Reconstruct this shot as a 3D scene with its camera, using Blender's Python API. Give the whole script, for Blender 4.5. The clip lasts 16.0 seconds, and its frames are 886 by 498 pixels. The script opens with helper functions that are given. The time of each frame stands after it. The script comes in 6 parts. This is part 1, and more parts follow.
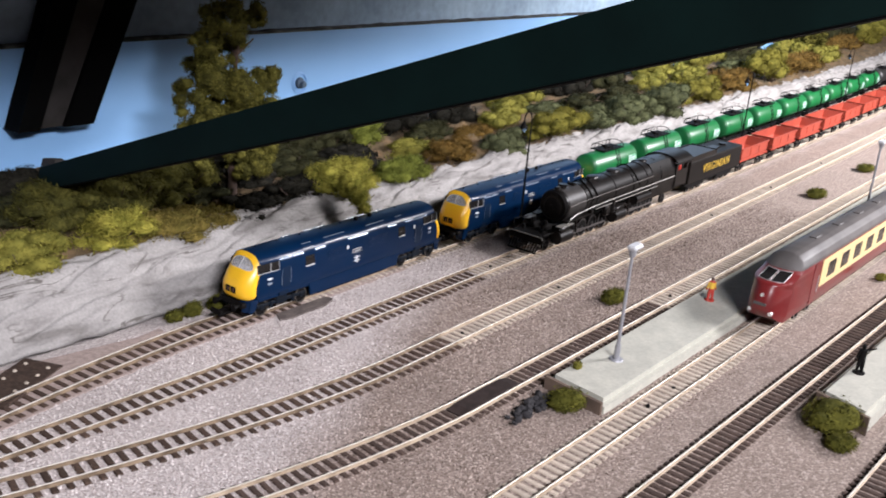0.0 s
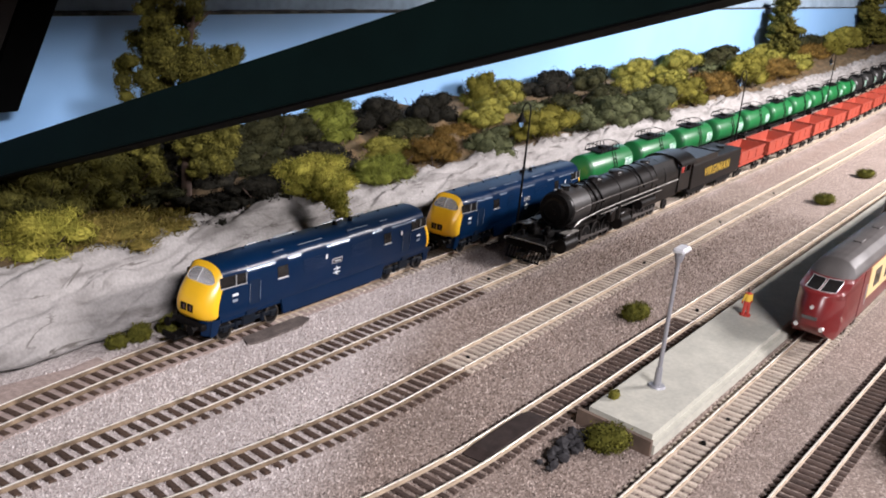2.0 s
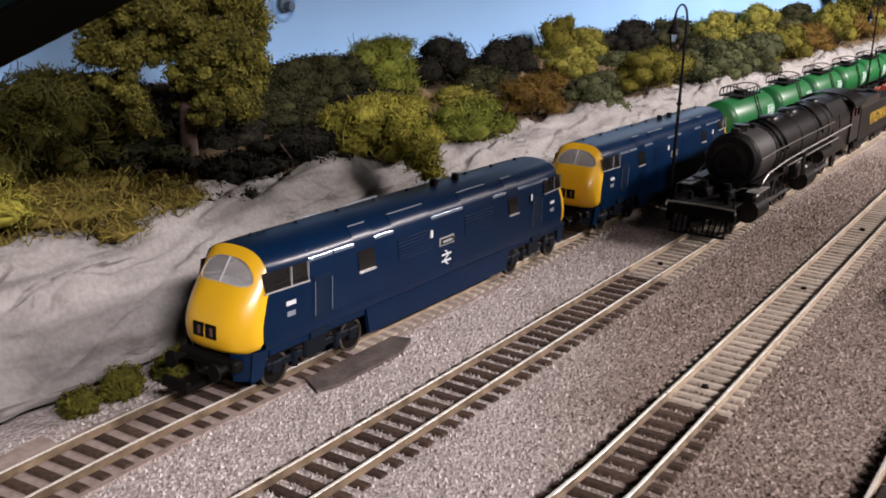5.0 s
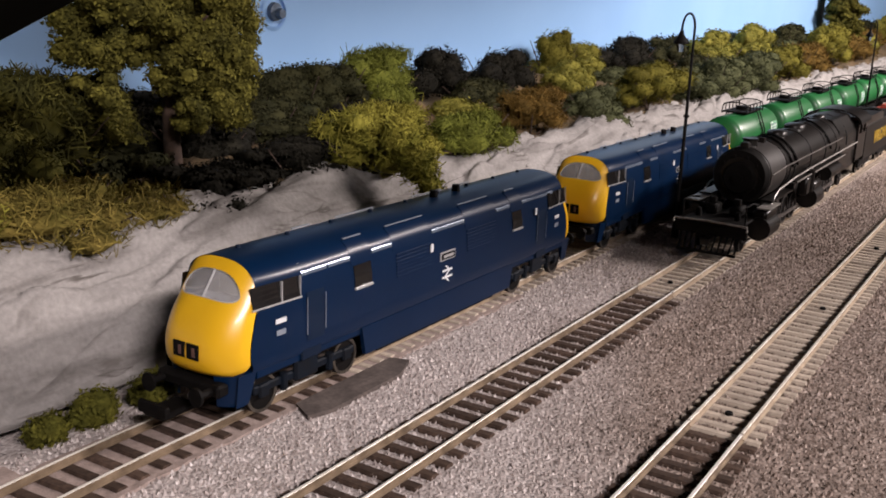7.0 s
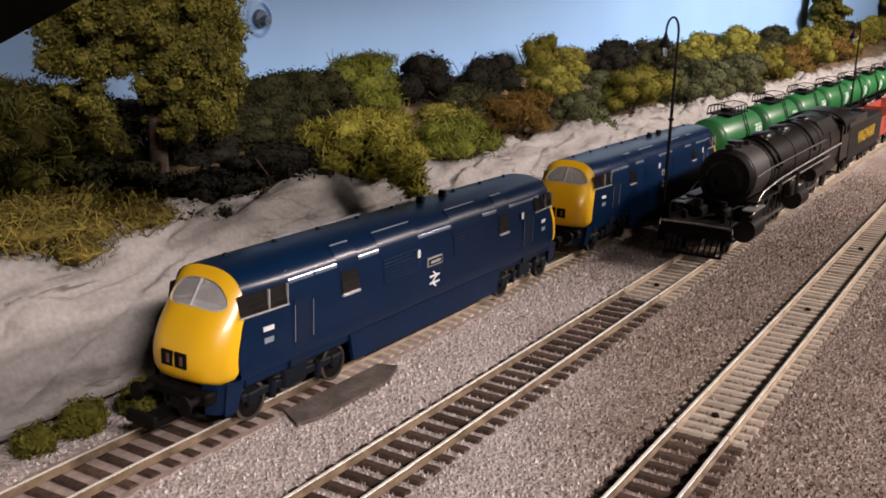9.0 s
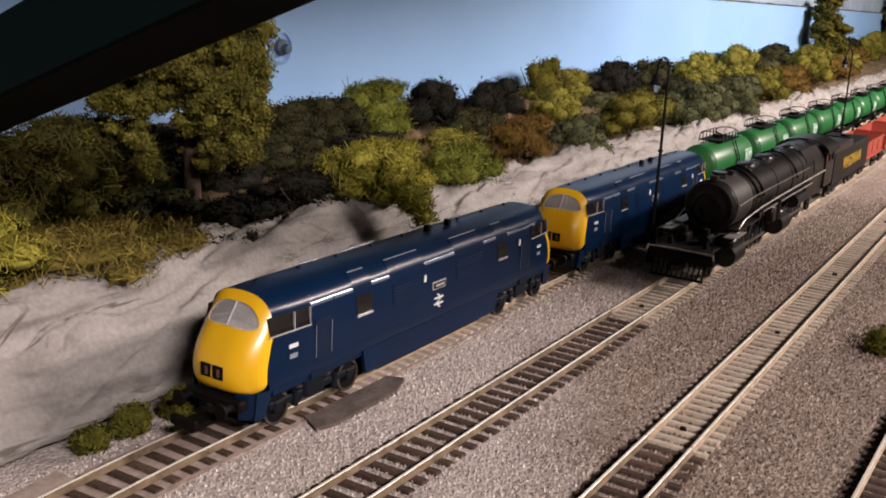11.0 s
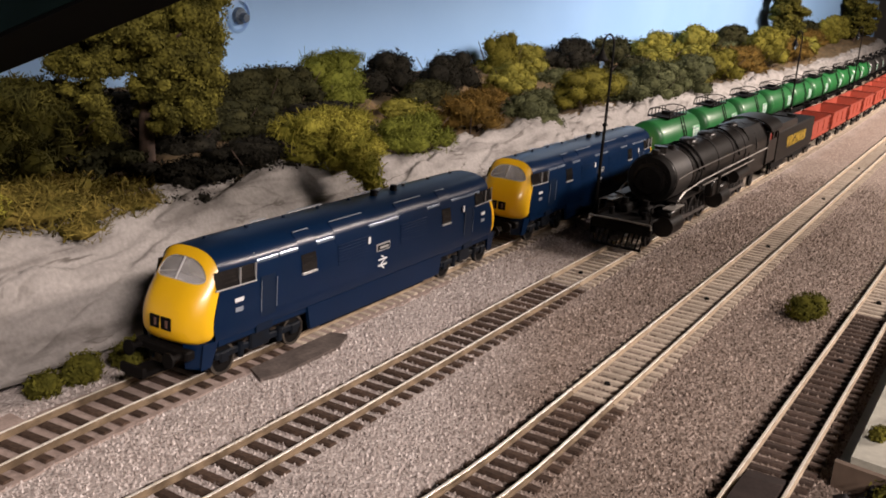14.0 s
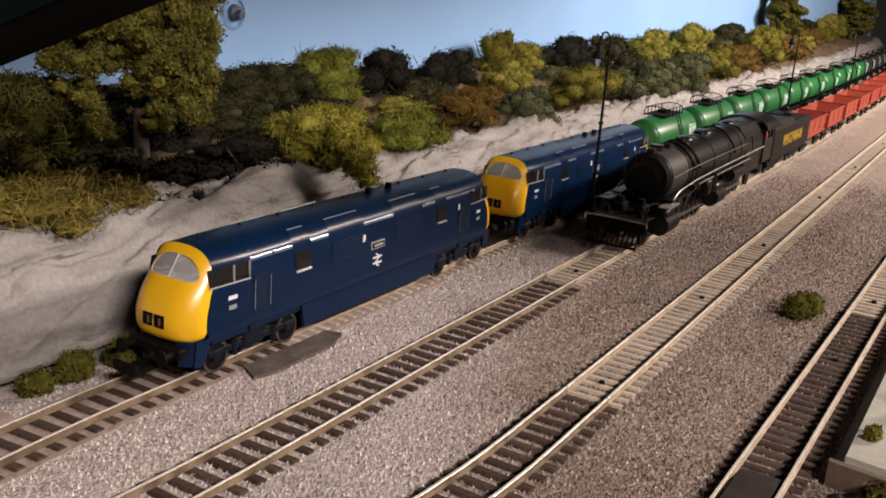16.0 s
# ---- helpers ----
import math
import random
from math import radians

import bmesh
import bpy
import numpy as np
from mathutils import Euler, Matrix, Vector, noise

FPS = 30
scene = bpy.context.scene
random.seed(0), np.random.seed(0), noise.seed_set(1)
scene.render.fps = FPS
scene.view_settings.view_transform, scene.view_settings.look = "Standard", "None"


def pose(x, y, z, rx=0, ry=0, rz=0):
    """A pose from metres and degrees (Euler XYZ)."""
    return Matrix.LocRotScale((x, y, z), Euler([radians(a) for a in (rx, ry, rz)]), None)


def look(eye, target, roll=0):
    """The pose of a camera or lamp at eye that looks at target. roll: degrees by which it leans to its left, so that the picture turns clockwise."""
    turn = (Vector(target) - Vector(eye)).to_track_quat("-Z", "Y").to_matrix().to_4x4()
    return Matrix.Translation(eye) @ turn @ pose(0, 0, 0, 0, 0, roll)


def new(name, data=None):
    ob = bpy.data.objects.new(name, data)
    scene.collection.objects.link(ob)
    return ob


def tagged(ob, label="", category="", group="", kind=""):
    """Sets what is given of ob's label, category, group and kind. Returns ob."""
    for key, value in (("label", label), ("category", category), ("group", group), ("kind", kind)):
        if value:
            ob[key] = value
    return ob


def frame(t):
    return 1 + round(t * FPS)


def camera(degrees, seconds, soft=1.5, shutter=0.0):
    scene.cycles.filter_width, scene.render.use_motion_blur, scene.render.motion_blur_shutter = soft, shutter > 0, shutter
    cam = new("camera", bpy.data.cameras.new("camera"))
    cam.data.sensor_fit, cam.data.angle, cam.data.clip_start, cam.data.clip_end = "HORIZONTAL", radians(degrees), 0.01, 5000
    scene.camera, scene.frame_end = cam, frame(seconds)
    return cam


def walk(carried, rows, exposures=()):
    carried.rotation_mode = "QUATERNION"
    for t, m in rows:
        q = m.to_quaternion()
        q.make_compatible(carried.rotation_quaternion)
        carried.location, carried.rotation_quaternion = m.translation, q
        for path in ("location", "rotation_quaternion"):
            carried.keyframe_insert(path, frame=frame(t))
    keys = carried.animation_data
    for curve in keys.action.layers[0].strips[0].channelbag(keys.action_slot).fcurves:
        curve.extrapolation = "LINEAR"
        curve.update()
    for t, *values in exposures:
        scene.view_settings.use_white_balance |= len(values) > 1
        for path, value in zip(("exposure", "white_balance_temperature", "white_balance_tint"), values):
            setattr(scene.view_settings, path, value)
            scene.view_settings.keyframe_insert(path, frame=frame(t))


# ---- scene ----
cam = camera(49.0, 16.0, soft=1.8, shutter=0.5)
PATH = [
    (0, (-0.57092, -0.39127, 0.31588), (-0.34135, -0.22536, 0.21702), 5.12),
    (0.5, (-0.57499, -0.38180, 0.31529), (-0.34816, -0.21171, 0.21724), 3.77),
    (1, (-0.54200, -0.34029, 0.28133), (-0.31167, -0.17326, 0.18620), 3.96),
    (1.5, (-0.50539, -0.29771, 0.25850), (-0.26757, -0.14242, 0.16195), 5.76),
    (2, (-0.49608, -0.29295, 0.26083), (-0.25530, -0.13876, 0.16999), 5.62),
    (2.5, (-0.49629, -0.28881, 0.26134), (-0.25286, -0.13422, 0.17859), 5.31),
    (3, (-0.48427, -0.26439, 0.26861), (-0.23179, -0.11963, 0.19582), 0.76),
    (3.5, (-0.45034, -0.23234, 0.23896), (-0.20599, -0.07917, 0.15629), 2.14),
    (4, (-0.40508, -0.18308, 0.20930), (-0.16467, -0.02428, 0.12573), 2.14),
    (4.2, (-0.37963, -0.15392, 0.18420), (-0.13892, 0.00378, 0.09941), 1.29),
    (6.3, (-0.30037, -0.07033, 0.13346), (-0.05512, 0.08411, 0.05600), 2.37),
    (6.5, (-0.29993, -0.07048, 0.13431), (-0.05424, 0.08380, 0.05793), 2.15),
    (7, (-0.30085, -0.07140, 0.13482), (-0.05487, 0.08279, 0.05919), 2.10),
    (7.5, (-0.30063, -0.07183, 0.13504), (-0.05296, 0.08006, 0.06028), 1.86),
    (8, (-0.30051, -0.07208, 0.13531), (-0.05285, 0.07983, 0.06058), 1.46),
    (10.3, (-0.31297, -0.07958, 0.14314), (-0.06530, 0.07174, 0.06724), 2.41),
    (10.5, (-0.32342, -0.08376, 0.14916), (-0.07658, 0.06736, 0.07020), 2.75),
    (11, (-0.33817, -0.09511, 0.15916), (-0.09101, 0.05765, 0.08447), 2.73),
    (11.5, (-0.35108, -0.10664, 0.16883), (-0.10304, 0.04519, 0.09520), 4.64),
    (12, (-0.35360, -0.11371, 0.16679), (-0.10362, 0.03471, 0.09277), 4.28),
    (12.5, (-0.35353, -0.11713, 0.16614), (-0.10214, 0.02779, 0.09000), 3.66),
    (13, (-0.34999, -0.11633, 0.16325), (-0.09765, 0.02588, 0.08515), 4.05),
    (13.5, (-0.35072, -0.11657, 0.16199), (-0.09996, 0.02675, 0.08087), 4.11),
    (14, (-0.35111, -0.11616, 0.15995), (-0.10005, 0.02645, 0.07852), 4.20),
    (14.5, (-0.35064, -0.11744, 0.16037), (-0.10008, 0.02490, 0.07695), 4.24),
    (15, (-0.35039, -0.11653, 0.16072), (-0.09940, 0.02593, 0.07879), 4.18),
    (15.5, (-0.34975, -0.11528, 0.16100), (-0.09844, 0.02650, 0.07888), 4.24),
    (16, (-0.34964, -0.11648, 0.15982), (-0.09823, 0.02519, 0.07782), 4.39),
]
EXPOSURES = [(0.0, -0.01, 5750, 14), (2.0, -0.10, 5950, 16), (4.0, -0.34, 6200, 18), (6.5, -0.55, 6400, 20), (10.5, -0.57, 6850, 21), (12.5, -0.43, 6750, 21), (14.0, -0.55, 7000, 20), (16.0, -0.59, 7000, 20)]
walk(cam, [(t, look(eye, target, roll)) for t, eye, target, roll in PATH], EXPOSURES)

# ---- light ----
world = bpy.data.worlds.new("room")
world.use_nodes = True
scene.world = world
bg = world.node_tree.nodes["Background"]
bg.inputs[0].default_value, bg.inputs[1].default_value = (0.80, 0.88, 1.0, 1), 0.5


def area_light(name, eye, target, sx, sy, watts, colour, spread=180):
    li = bpy.data.lights.new(name, "AREA")
    li.shape, li.size, li.size_y, li.energy, li.color, li.spread = "RECTANGLE", sx, sy, watts, colour, radians(spread)
    ob = new(name, li)
    ob.matrix_world = look(eye, target)
    return ob


area_light("room_lamp", (1.35, -1.00, 0.82), (1.35, 0.10, 0.0), 0.80, 0.11, 55.0, (1.0, 0.92, 0.83), 150)
area_light("room_lamp", (-0.78, -1.25, 0.92), (-0.10, 0.12, 0.0), 0.55, 0.06, 29.0, (1.0, 0.93, 0.87), 150)

# ---- materials ----
def mat(name, c1, c2=None, scale=200.0, rough=0.6, metal=0.0, bump=0.0, detail=4.0, fine=0.0, coat=0.0, lo=0.35, hi=0.65, random_amount=0.0, island=False, spec=0.5):
    """Two-colour noise paint with fine grain, bump and an optional per-object or per-island shade."""
    m = bpy.data.materials.new(name)
    m.use_nodes = True
    nt = m.node_tree
    n, l = nt.nodes, nt.links
    b = n["Principled BSDF"]
    b.inputs["Roughness"].default_value, b.inputs["Metallic"].default_value = rough, metal
    b.inputs["Coat Weight"].default_value = coat
    b.inputs["Coat Roughness"].default_value = 0.12
    b.inputs["Specular IOR Level"].default_value = spec
    tc = n.new("ShaderNodeTexCoord")
    nz = n.new("ShaderNodeTexNoise")
    nz.inputs["Scale"].default_value, nz.inputs["Detail"].default_value = scale, detail
    l.new(tc.outputs["Object"], nz.inputs["Vector"])
    ramp = n.new("ShaderNodeValToRGB")
    c2 = c2 or tuple(v * 0.8 for v in c1)
    ramp.color_ramp.elements[0].position, ramp.color_ramp.elements[1].position = lo, hi
    ramp.color_ramp.elements[0].color, ramp.color_ramp.elements[1].color = (*c2, 1), (*c1, 1)
    l.new(nz.outputs["Fac"], ramp.inputs["Fac"])
    col = ramp.outputs["Color"]
    if fine:
        nf = n.new("ShaderNodeTexNoise")
        nf.inputs["Scale"].default_value, nf.inputs["Detail"].default_value = scale * 7, 3
        l.new(tc.outputs["Object"], nf.inputs["Vector"])
        mx = n.new("ShaderNodeMixRGB")
        mx.blend_type, mx.inputs["Fac"].default_value = "OVERLAY", fine
        l.new(col, mx.inputs["Color1"])
        l.new(nf.outputs["Fac"], mx.inputs["Color2"])
        col = mx.outputs["Color"]
    if random_amount:
        src = n.new("ShaderNodeNewGeometry").outputs["Random Per Island"] if island else n.new("ShaderNodeObjectInfo").outputs["Random"]
        mr = n.new("ShaderNodeMapRange")
        mr.inputs["To Min"].default_value, mr.inputs["To Max"].default_value = 1 - random_amount, 1 + random_amount
        l.new(src, mr.inputs["Value"])
        hs = n.new("ShaderNodeHueSaturation")
        l.new(mr.outputs["Result"], hs.inputs["Value"])
        l.new(col, hs.inputs["Color"])
        col = hs.outputs["Color"]
    l.new(col, b.inputs["Base Color"])
    if bump:
        bp = n.new("ShaderNodeBump")
        bp.inputs["Strength"].default_value, bp.inputs["Distance"].default_value = bump, 0.001
        l.new(nz.outputs["Fac"], bp.inputs["Height"])
        l.new(bp.outputs["Normal"], b.inputs["Normal"])
    return m


def ballast_mat(name="ballast", loose=False):
    """Fine granules in two tints that meet raggedly beside the second track; loose ones take a shade each."""
    m = bpy.data.materials.new(name)
    m.use_nodes = True
    n, l = m.node_tree.nodes, m.node_tree.links
    b = n["Principled BSDF"]
    b.inputs["Roughness"].default_value = 0.9
    tc = n.new("ShaderNodeTexCoord")
    vo = n.new("ShaderNodeTexVoronoi")
    vo.inputs["Scale"].default_value = 780
    l.new(tc.outputs["Object"], vo.inputs["Vector"])
    sep = n.new("ShaderNodeSeparateColor")
    l.new(vo.outputs["Color"], sep.inputs["Color"])
    shade = n.new("ShaderNodeNewGeometry").outputs["Random Per Island"] if loose else sep.outputs["Red"]
    ramps = []
    for cols in (((0.0, (0.078, 0.055, 0.042)), (0.25, (0.175, 0.131, 0.106)), (0.75, (0.325, 0.256, 0.218)), (1.0, (0.60, 0.505, 0.445))),
                 ((0.0, (0.22, 0.185, 0.17)), (0.25, (0.38, 0.33, 0.31)), (0.75, (0.53, 0.475, 0.455)), (1.0, (0.74, 0.685, 0.665)))):
        if not loose:
            mean = [(cols[1][1][k] + cols[2][1][k]) / 2 for k in range(3)]
            cols = [(p, tuple(m + (v - m) * 0.55 for v, m in zip(c, mean))) for p, c in cols]
        ramp = n.new("ShaderNodeValToRGB")
        e = ramp.color_ramp.elements
        e[0].position, e[0].color = cols[0][0], (*cols[0][1], 1)
        e[1].position, e[1].color = cols[3][0], (*cols[3][1], 1)
        for p, c in cols[1:3]:
            e.new(p).color = (*c, 1)
        l.new(shade, ramp.inputs["Fac"])
        ramps.append(ramp)
    big = n.new("ShaderNodeTexNoise")
    big.inputs["Scale"].default_value, big.inputs["Detail"].default_value = 16, 6
    l.new(tc.outputs["Object"], big.inputs["Vector"])
    xyz = n.new("ShaderNodeSeparateXYZ")
    l.new(tc.outputs["Object"], xyz.inputs["Vector"])
    ad = n.new("ShaderNodeMath")
    ad.operation = "MULTIPLY_ADD"
    ad.inputs[1].default_value = 0.05
    l.new(big.outputs["Fac"], ad.inputs[0])
    l.new(xyz.outputs["Y"], ad.inputs[2])
    # pale tint spreads towards low x: brighter light there put into the colour
    west_light = n.new("ShaderNodeMapRange")
    west_light.inputs["From Min"].default_value, west_light.inputs["From Max"].default_value = 0.07, -0.28
    west_light.inputs["To Min"].default_value, west_light.inputs["To Max"].default_value = 0.0, 0.15
    l.new(xyz.outputs["X"], west_light.inputs["Value"])
    tot = n.new("ShaderNodeMath")
    l.new(ad.outputs["Value"], tot.inputs[0])
    l.new(west_light.outputs["Result"], tot.inputs[1])
    mr = n.new("ShaderNodeMapRange")
    mr.inputs["From Min"].default_value, mr.inputs["From Max"].default_value = 0.080, 0.135
    l.new(tot.outputs["Value"], mr.inputs["Value"])
    mx = n.new("ShaderNodeMixRGB")
    l.new(mr.outputs["Result"], mx.inputs["Fac"])
    l.new(ramps[0].outputs["Color"], mx.inputs["Color1"])
    l.new(ramps[1].outputs["Color"], mx.inputs["Color2"])
    dust = n.new("ShaderNodeMapRange")
    dust.inputs["To Min"].default_value, dust.inputs["To Max"].default_value = 0.82, 1.18
    l.new(big.outputs["Fac"], dust.inputs["Value"])
    hs = n.new("ShaderNodeHueSaturation")
    l.new(mx.outputs["Color"], hs.inputs["Color"])
    l.new(dust.outputs["Result"], hs.inputs["Value"])
    l.new(hs.outputs["Color"], b.inputs["Base Color"])
    if loose:
        return m
    bp = n.new("ShaderNodeBump")
    bp.inputs["Strength"].default_value, bp.inputs["Distance"].default_value = 0.7, 0.0008
    bp.invert = True
    l.new(vo.outputs["Distance"], bp.inputs["Height"])
    l.new(bp.outputs["Normal"], b.inputs["Normal"])
    return m


def rock_mat():
    m = bpy.data.materials.new("rock_plaster")
    m.use_nodes = True
    n, l = m.node_tree.nodes, m.node_tree.links
    b = n["Principled BSDF"]
    b.inputs["Roughness"].default_value = 0.85
    tc = n.new("ShaderNodeTexCoord")
    mp = n.new("ShaderNodeMapping")
    mp.inputs["Rotation"].default_value = (0, radians(25), radians(12))
    mp.inputs["Scale"].default_value = (0.7, 2.6, 3.8)
    l.new(tc.outputs["Object"], mp.inputs["Vector"])
    a = n.new("ShaderNodeTexNoise")
    a.inputs["Scale"].default_value, a.inputs["Detail"].default_value, a.inputs["Distortion"].default_value = 28, 8, 0.6
    l.new(mp.outputs["Vector"], a.inputs["Vector"])
    ramp = n.new("ShaderNodeValToRGB")
    e = ramp.color_ramp.elements
    e[0].position, e[0].color = 0.30, (0.155, 0.143, 0.134, 1)
    e[1].position, e[1].color = 0.70, (0.335, 0.318, 0.304, 1)
    k = e.new(0.46)
    k.color = (0.262, 0.247, 0.236, 1)
    l.new(a.outputs["Fac"], ramp.inputs["Fac"])
    f = n.new("ShaderNodeTexNoise")
    f.inputs["Scale"].default_value, f.inputs["Detail"].default_value = 500, 4
    l.new(tc.outputs["Object"], f.inputs["Vector"])
    mx = n.new("ShaderNodeMixRGB")
    mx.blend_type, mx.inputs["Fac"].default_value = "OVERLAY", 0.35
    l.new(ramp.outputs["Color"], mx.inputs["Color1"])
    l.new(f.outputs["Fac"], mx.inputs["Color2"])
    # sparse dark hairline cracks along the bedding
    mp2 = n.new("ShaderNodeMapping")
    mp2.inputs["Rotation"].default_value = (0, radians(18), radians(8))
    mp2.inputs["Scale"].default_value = (0.45, 1.3, 1.9)
    l.new(tc.outputs["Object"], mp2.inputs["Vector"])
    cr = n.new("ShaderNodeTexNoise")
    cr.inputs["Scale"].default_value, cr.inputs["Detail"].default_value, cr.inputs["Distortion"].default_value = 24, 5, 1.2
    l.new(mp2.outputs["Vector"], cr.inputs["Vector"])
    off = n.new("ShaderNodeMath")
    off.operation = "SUBTRACT"
    off.inputs[1].default_value = 0.5
    l.new(cr.outputs["Fac"], off.inputs[0])
    ab = n.new("ShaderNodeMath")
    ab.operation = "ABSOLUTE"
    l.new(off.outputs["Value"], ab.inputs[0])
    thin = n.new("ShaderNodeMapRange")
    thin.inputs["From Min"].default_value, thin.inputs["From Max"].default_value = 0.004, 0.022
    thin.inputs["To Min"].default_value, thin.inputs["To Max"].default_value = 1.0, 0.0
    l.new(ab.outputs["Value"], thin.inputs["Value"])
    some = n.new("ShaderNodeTexNoise")
    some.inputs["Scale"].default_value, some.inputs["Detail"].default_value = 34, 2
    l.new(tc.outputs["Object"], some.inputs["Vector"])
    gate = n.new("ShaderNodeMapRange")
    gate.inputs["From Min"].default_value, gate.inputs["From Max"].default_value = 0.46, 0.62
    l.new(some.outputs["Fac"], gate.inputs["Value"])
    both = n.new("ShaderNodeMath")
    both.operation = "MULTIPLY"
    l.new(thin.outputs["Result"], both.inputs[0])
    l.new(gate.outputs["Result"], both.inputs[1])
    mxc = n.new("ShaderNodeMixRGB")
    mxc.inputs["Color2"].default_value = (0.105, 0.093, 0.084, 1)
    l.new(both.outputs["Value"], mxc.inputs["Fac"])
    l.new(mx.outputs["Color"], mxc.inputs["Color1"])
    l.new(mxc.outputs["Color"], b.inputs["Base Color"])
    bp = n.new("ShaderNodeBump")
    bp.inputs["Strength"].default_value, bp.inputs["Distance"].default_value = 0.65, 0.003
    l.new(a.outputs["Fac"], bp.inputs["Height"])
    bp2 = n.new("ShaderNodeBump")
    bp2.inputs["Strength"].default_value, bp2.inputs["Distance"].default_value = 0.4, 0.0008
    l.new(f.outputs["Fac"], bp2.inputs["Height"])
    l.new(bp.outputs["Normal"], bp2.inputs["Normal"])
    l.new(bp2.outputs["Normal"], b.inputs["Normal"])
    return m


def glass_mat(name, tint=(0.8, 0.85, 0.88)):
    m = bpy.data.materials.new(name)
    m.use_nodes = True
    b = m.node_tree.nodes["Principled BSDF"]
    b.inputs["Base Color"].default_value = (*tint, 1)
    b.inputs["Transmission Weight"].default_value = 1.0
    b.inputs["Roughness"].default_value = 0.06
    b.inputs["IOR"].default_value = 1.3
    return m


M_BALLAST = ballast_mat()
M_GRAINS = ballast_mat("ballast_grains", True)
M_ROCK = rock_mat()
M_EARTH = mat("bank_earth", (0.145, 0.092, 0.042), (0.075, 0.054, 0.025), 60, 0.95, bump=0.6, fine=0.5)
M_SKY = mat("sky_blue_paint", (0.28, 0.50, 0.82), (0.255, 0.47, 0.79), 9, 0.5, bump=0.05, detail=6)
M_SKYDIM = mat("grey_blue_paint", (0.33, 0.43, 0.53), (0.24, 0.32, 0.41), 14, 0.9, bump=0.1, fine=0.3, spec=0.08)
M_EDGE = mat("torn_board_edge", (0.16, 0.16, 0.15), (0.03, 0.03, 0.03), 60, 0.9, bump=0.5, lo=0.5, hi=0.72)
M_GREENWOOD = mat("dark_green_paint", (0.0024, 0.0085, 0.0076), (0.0018, 0.0062, 0.0056), 30, 0.6, bump=0.1, spec=0.08)
M_BLACKWOOD = mat("black_paint_and_shade", (0.0018, 0.0018, 0.0018), (0.0012, 0.0012, 0.0012), 40, 0.8, spec=0.05)
M_GREYWOOD = mat("grey_brown_board", (0.045, 0.040, 0.038), (0.022, 0.02, 0.018), 30, 0.8, spec=0.15)
M_SLEEPER = mat("brown_sleeper", (0.088, 0.057, 0.042), (0.044, 0.029, 0.022), 400, 0.85, spec=0.25, bump=0.3, random_amount=0.3)
M_SLEEPPALE = mat("dusty_sleeper", (0.50, 0.43, 0.35), (0.38, 0.32, 0.26), 300, 0.85, random_amount=0.15, bump=0.3)
M_SLEEPDARK = mat("dark_sleeper", (0.088, 0.060, 0.048), (0.048, 0.033, 0.027), 400, 0.85, spec=0.25, random_amount=0.25, bump=0.3)
M_RAIL = mat("rail_nickel", (0.97, 0.94, 0.89), (0.90, 0.85, 0.75), 60, 0.36, metal=0.3)
M_RAILSIDE = mat("rail_side_brown", (0.30, 0.225, 0.15), (0.12, 0.085, 0.055), 120, 0.5, metal=0.2)
M_RAILSIDEPALE = mat("rail_side_dusty", (0.46, 0.37, 0.27), (0.30, 0.23, 0.16), 120, 0.6, metal=0.2)
M_RAILPALE = mat("rail_painted", (0.94, 0.90, 0.81), (0.82, 0.75, 0.63), 90, 0.38, metal=0.35)
M_BLUE = mat("loco_blue", (0.0018, 0.0140, 0.046), (0.0015, 0.0120, 0.040), 40, 0.30, coat=0.08, bump=0.02, spec=0.20)
M_BLUEDK = mat("loco_blue_panel", (0.0018, 0.0100, 0.028), (0.0015, 0.0085, 0.025), 60, 0.45, spec=0.3)
M_YELLOW = mat("warning_yellow", (0.90, 0.52, 0.015), (0.86, 0.48, 0.012), 30, 0.33, coat=0.2)
M_BLACK = mat("matt_black", (0.0035, 0.003, 0.003), (0.006, 0.0052, 0.005), 250, 0.65, bump=0.2, spec=0.12)
M_STEAM = mat("steam_black", (0.005, 0.0042, 0.0038), (0.010, 0.0082, 0.0072), 120, 0.36, fine=0.3, bump=0.10, spec=0.22)
M_WHITE = mat("white_print", (0.75, 0.76, 0.78), (0.68, 0.7, 0.72), 200, 0.5)
M_STEEL = mat("wheel_steel", (0.45, 0.42, 0.38), (0.28, 0.25, 0.22), 200, 0.35, metal=0.8)
M_GREEN = mat("tank_green", (0.012, 0.135, 0.036), (0.010, 0.112, 0.030), 60, 0.38, coat=0.08)
M_RED = mat("hopper_red", (0.33, 0.046, 0.021), (0.25, 0.034, 0.017), 80, 0.55, fine=0.25)
M_MAROON = mat("railcar_maroon", (0.17, 0.018, 0.018), (0.14, 0.015, 0.016), 60, 0.3, coat=0.3)
M_CREAM = mat("railcar_cream", (0.78, 0.60, 0.30), (0.72, 0.55, 0.27), 60, 0.4)
M_ROOFGREY = mat("railcar_roof", (0.11, 0.10, 0.095), (0.08, 0.072, 0.07), 60, 0.5, spec=0.35)
M_CONCRETE = mat("platform_grey", (0.48, 0.468, 0.40), (0.41, 0.40, 0.345), 60, 0.8, fine=0.2, bump=0.1)
M_WOODEDGE = mat("platform_edge", (0.16, 0.11, 0.08), (0.08, 0.055, 0.04), 60, 0.85, bump=0.3)
M_POST = mat("lamp_grey", (0.34, 0.34, 0.36), (0.27, 0.27, 0.29), 90, 0.45, metal=0.3)
M_LAMPWHITE = mat("lamp_white", (0.62, 0.62, 0.64), (0.52, 0.52, 0.54), 90, 0.4)
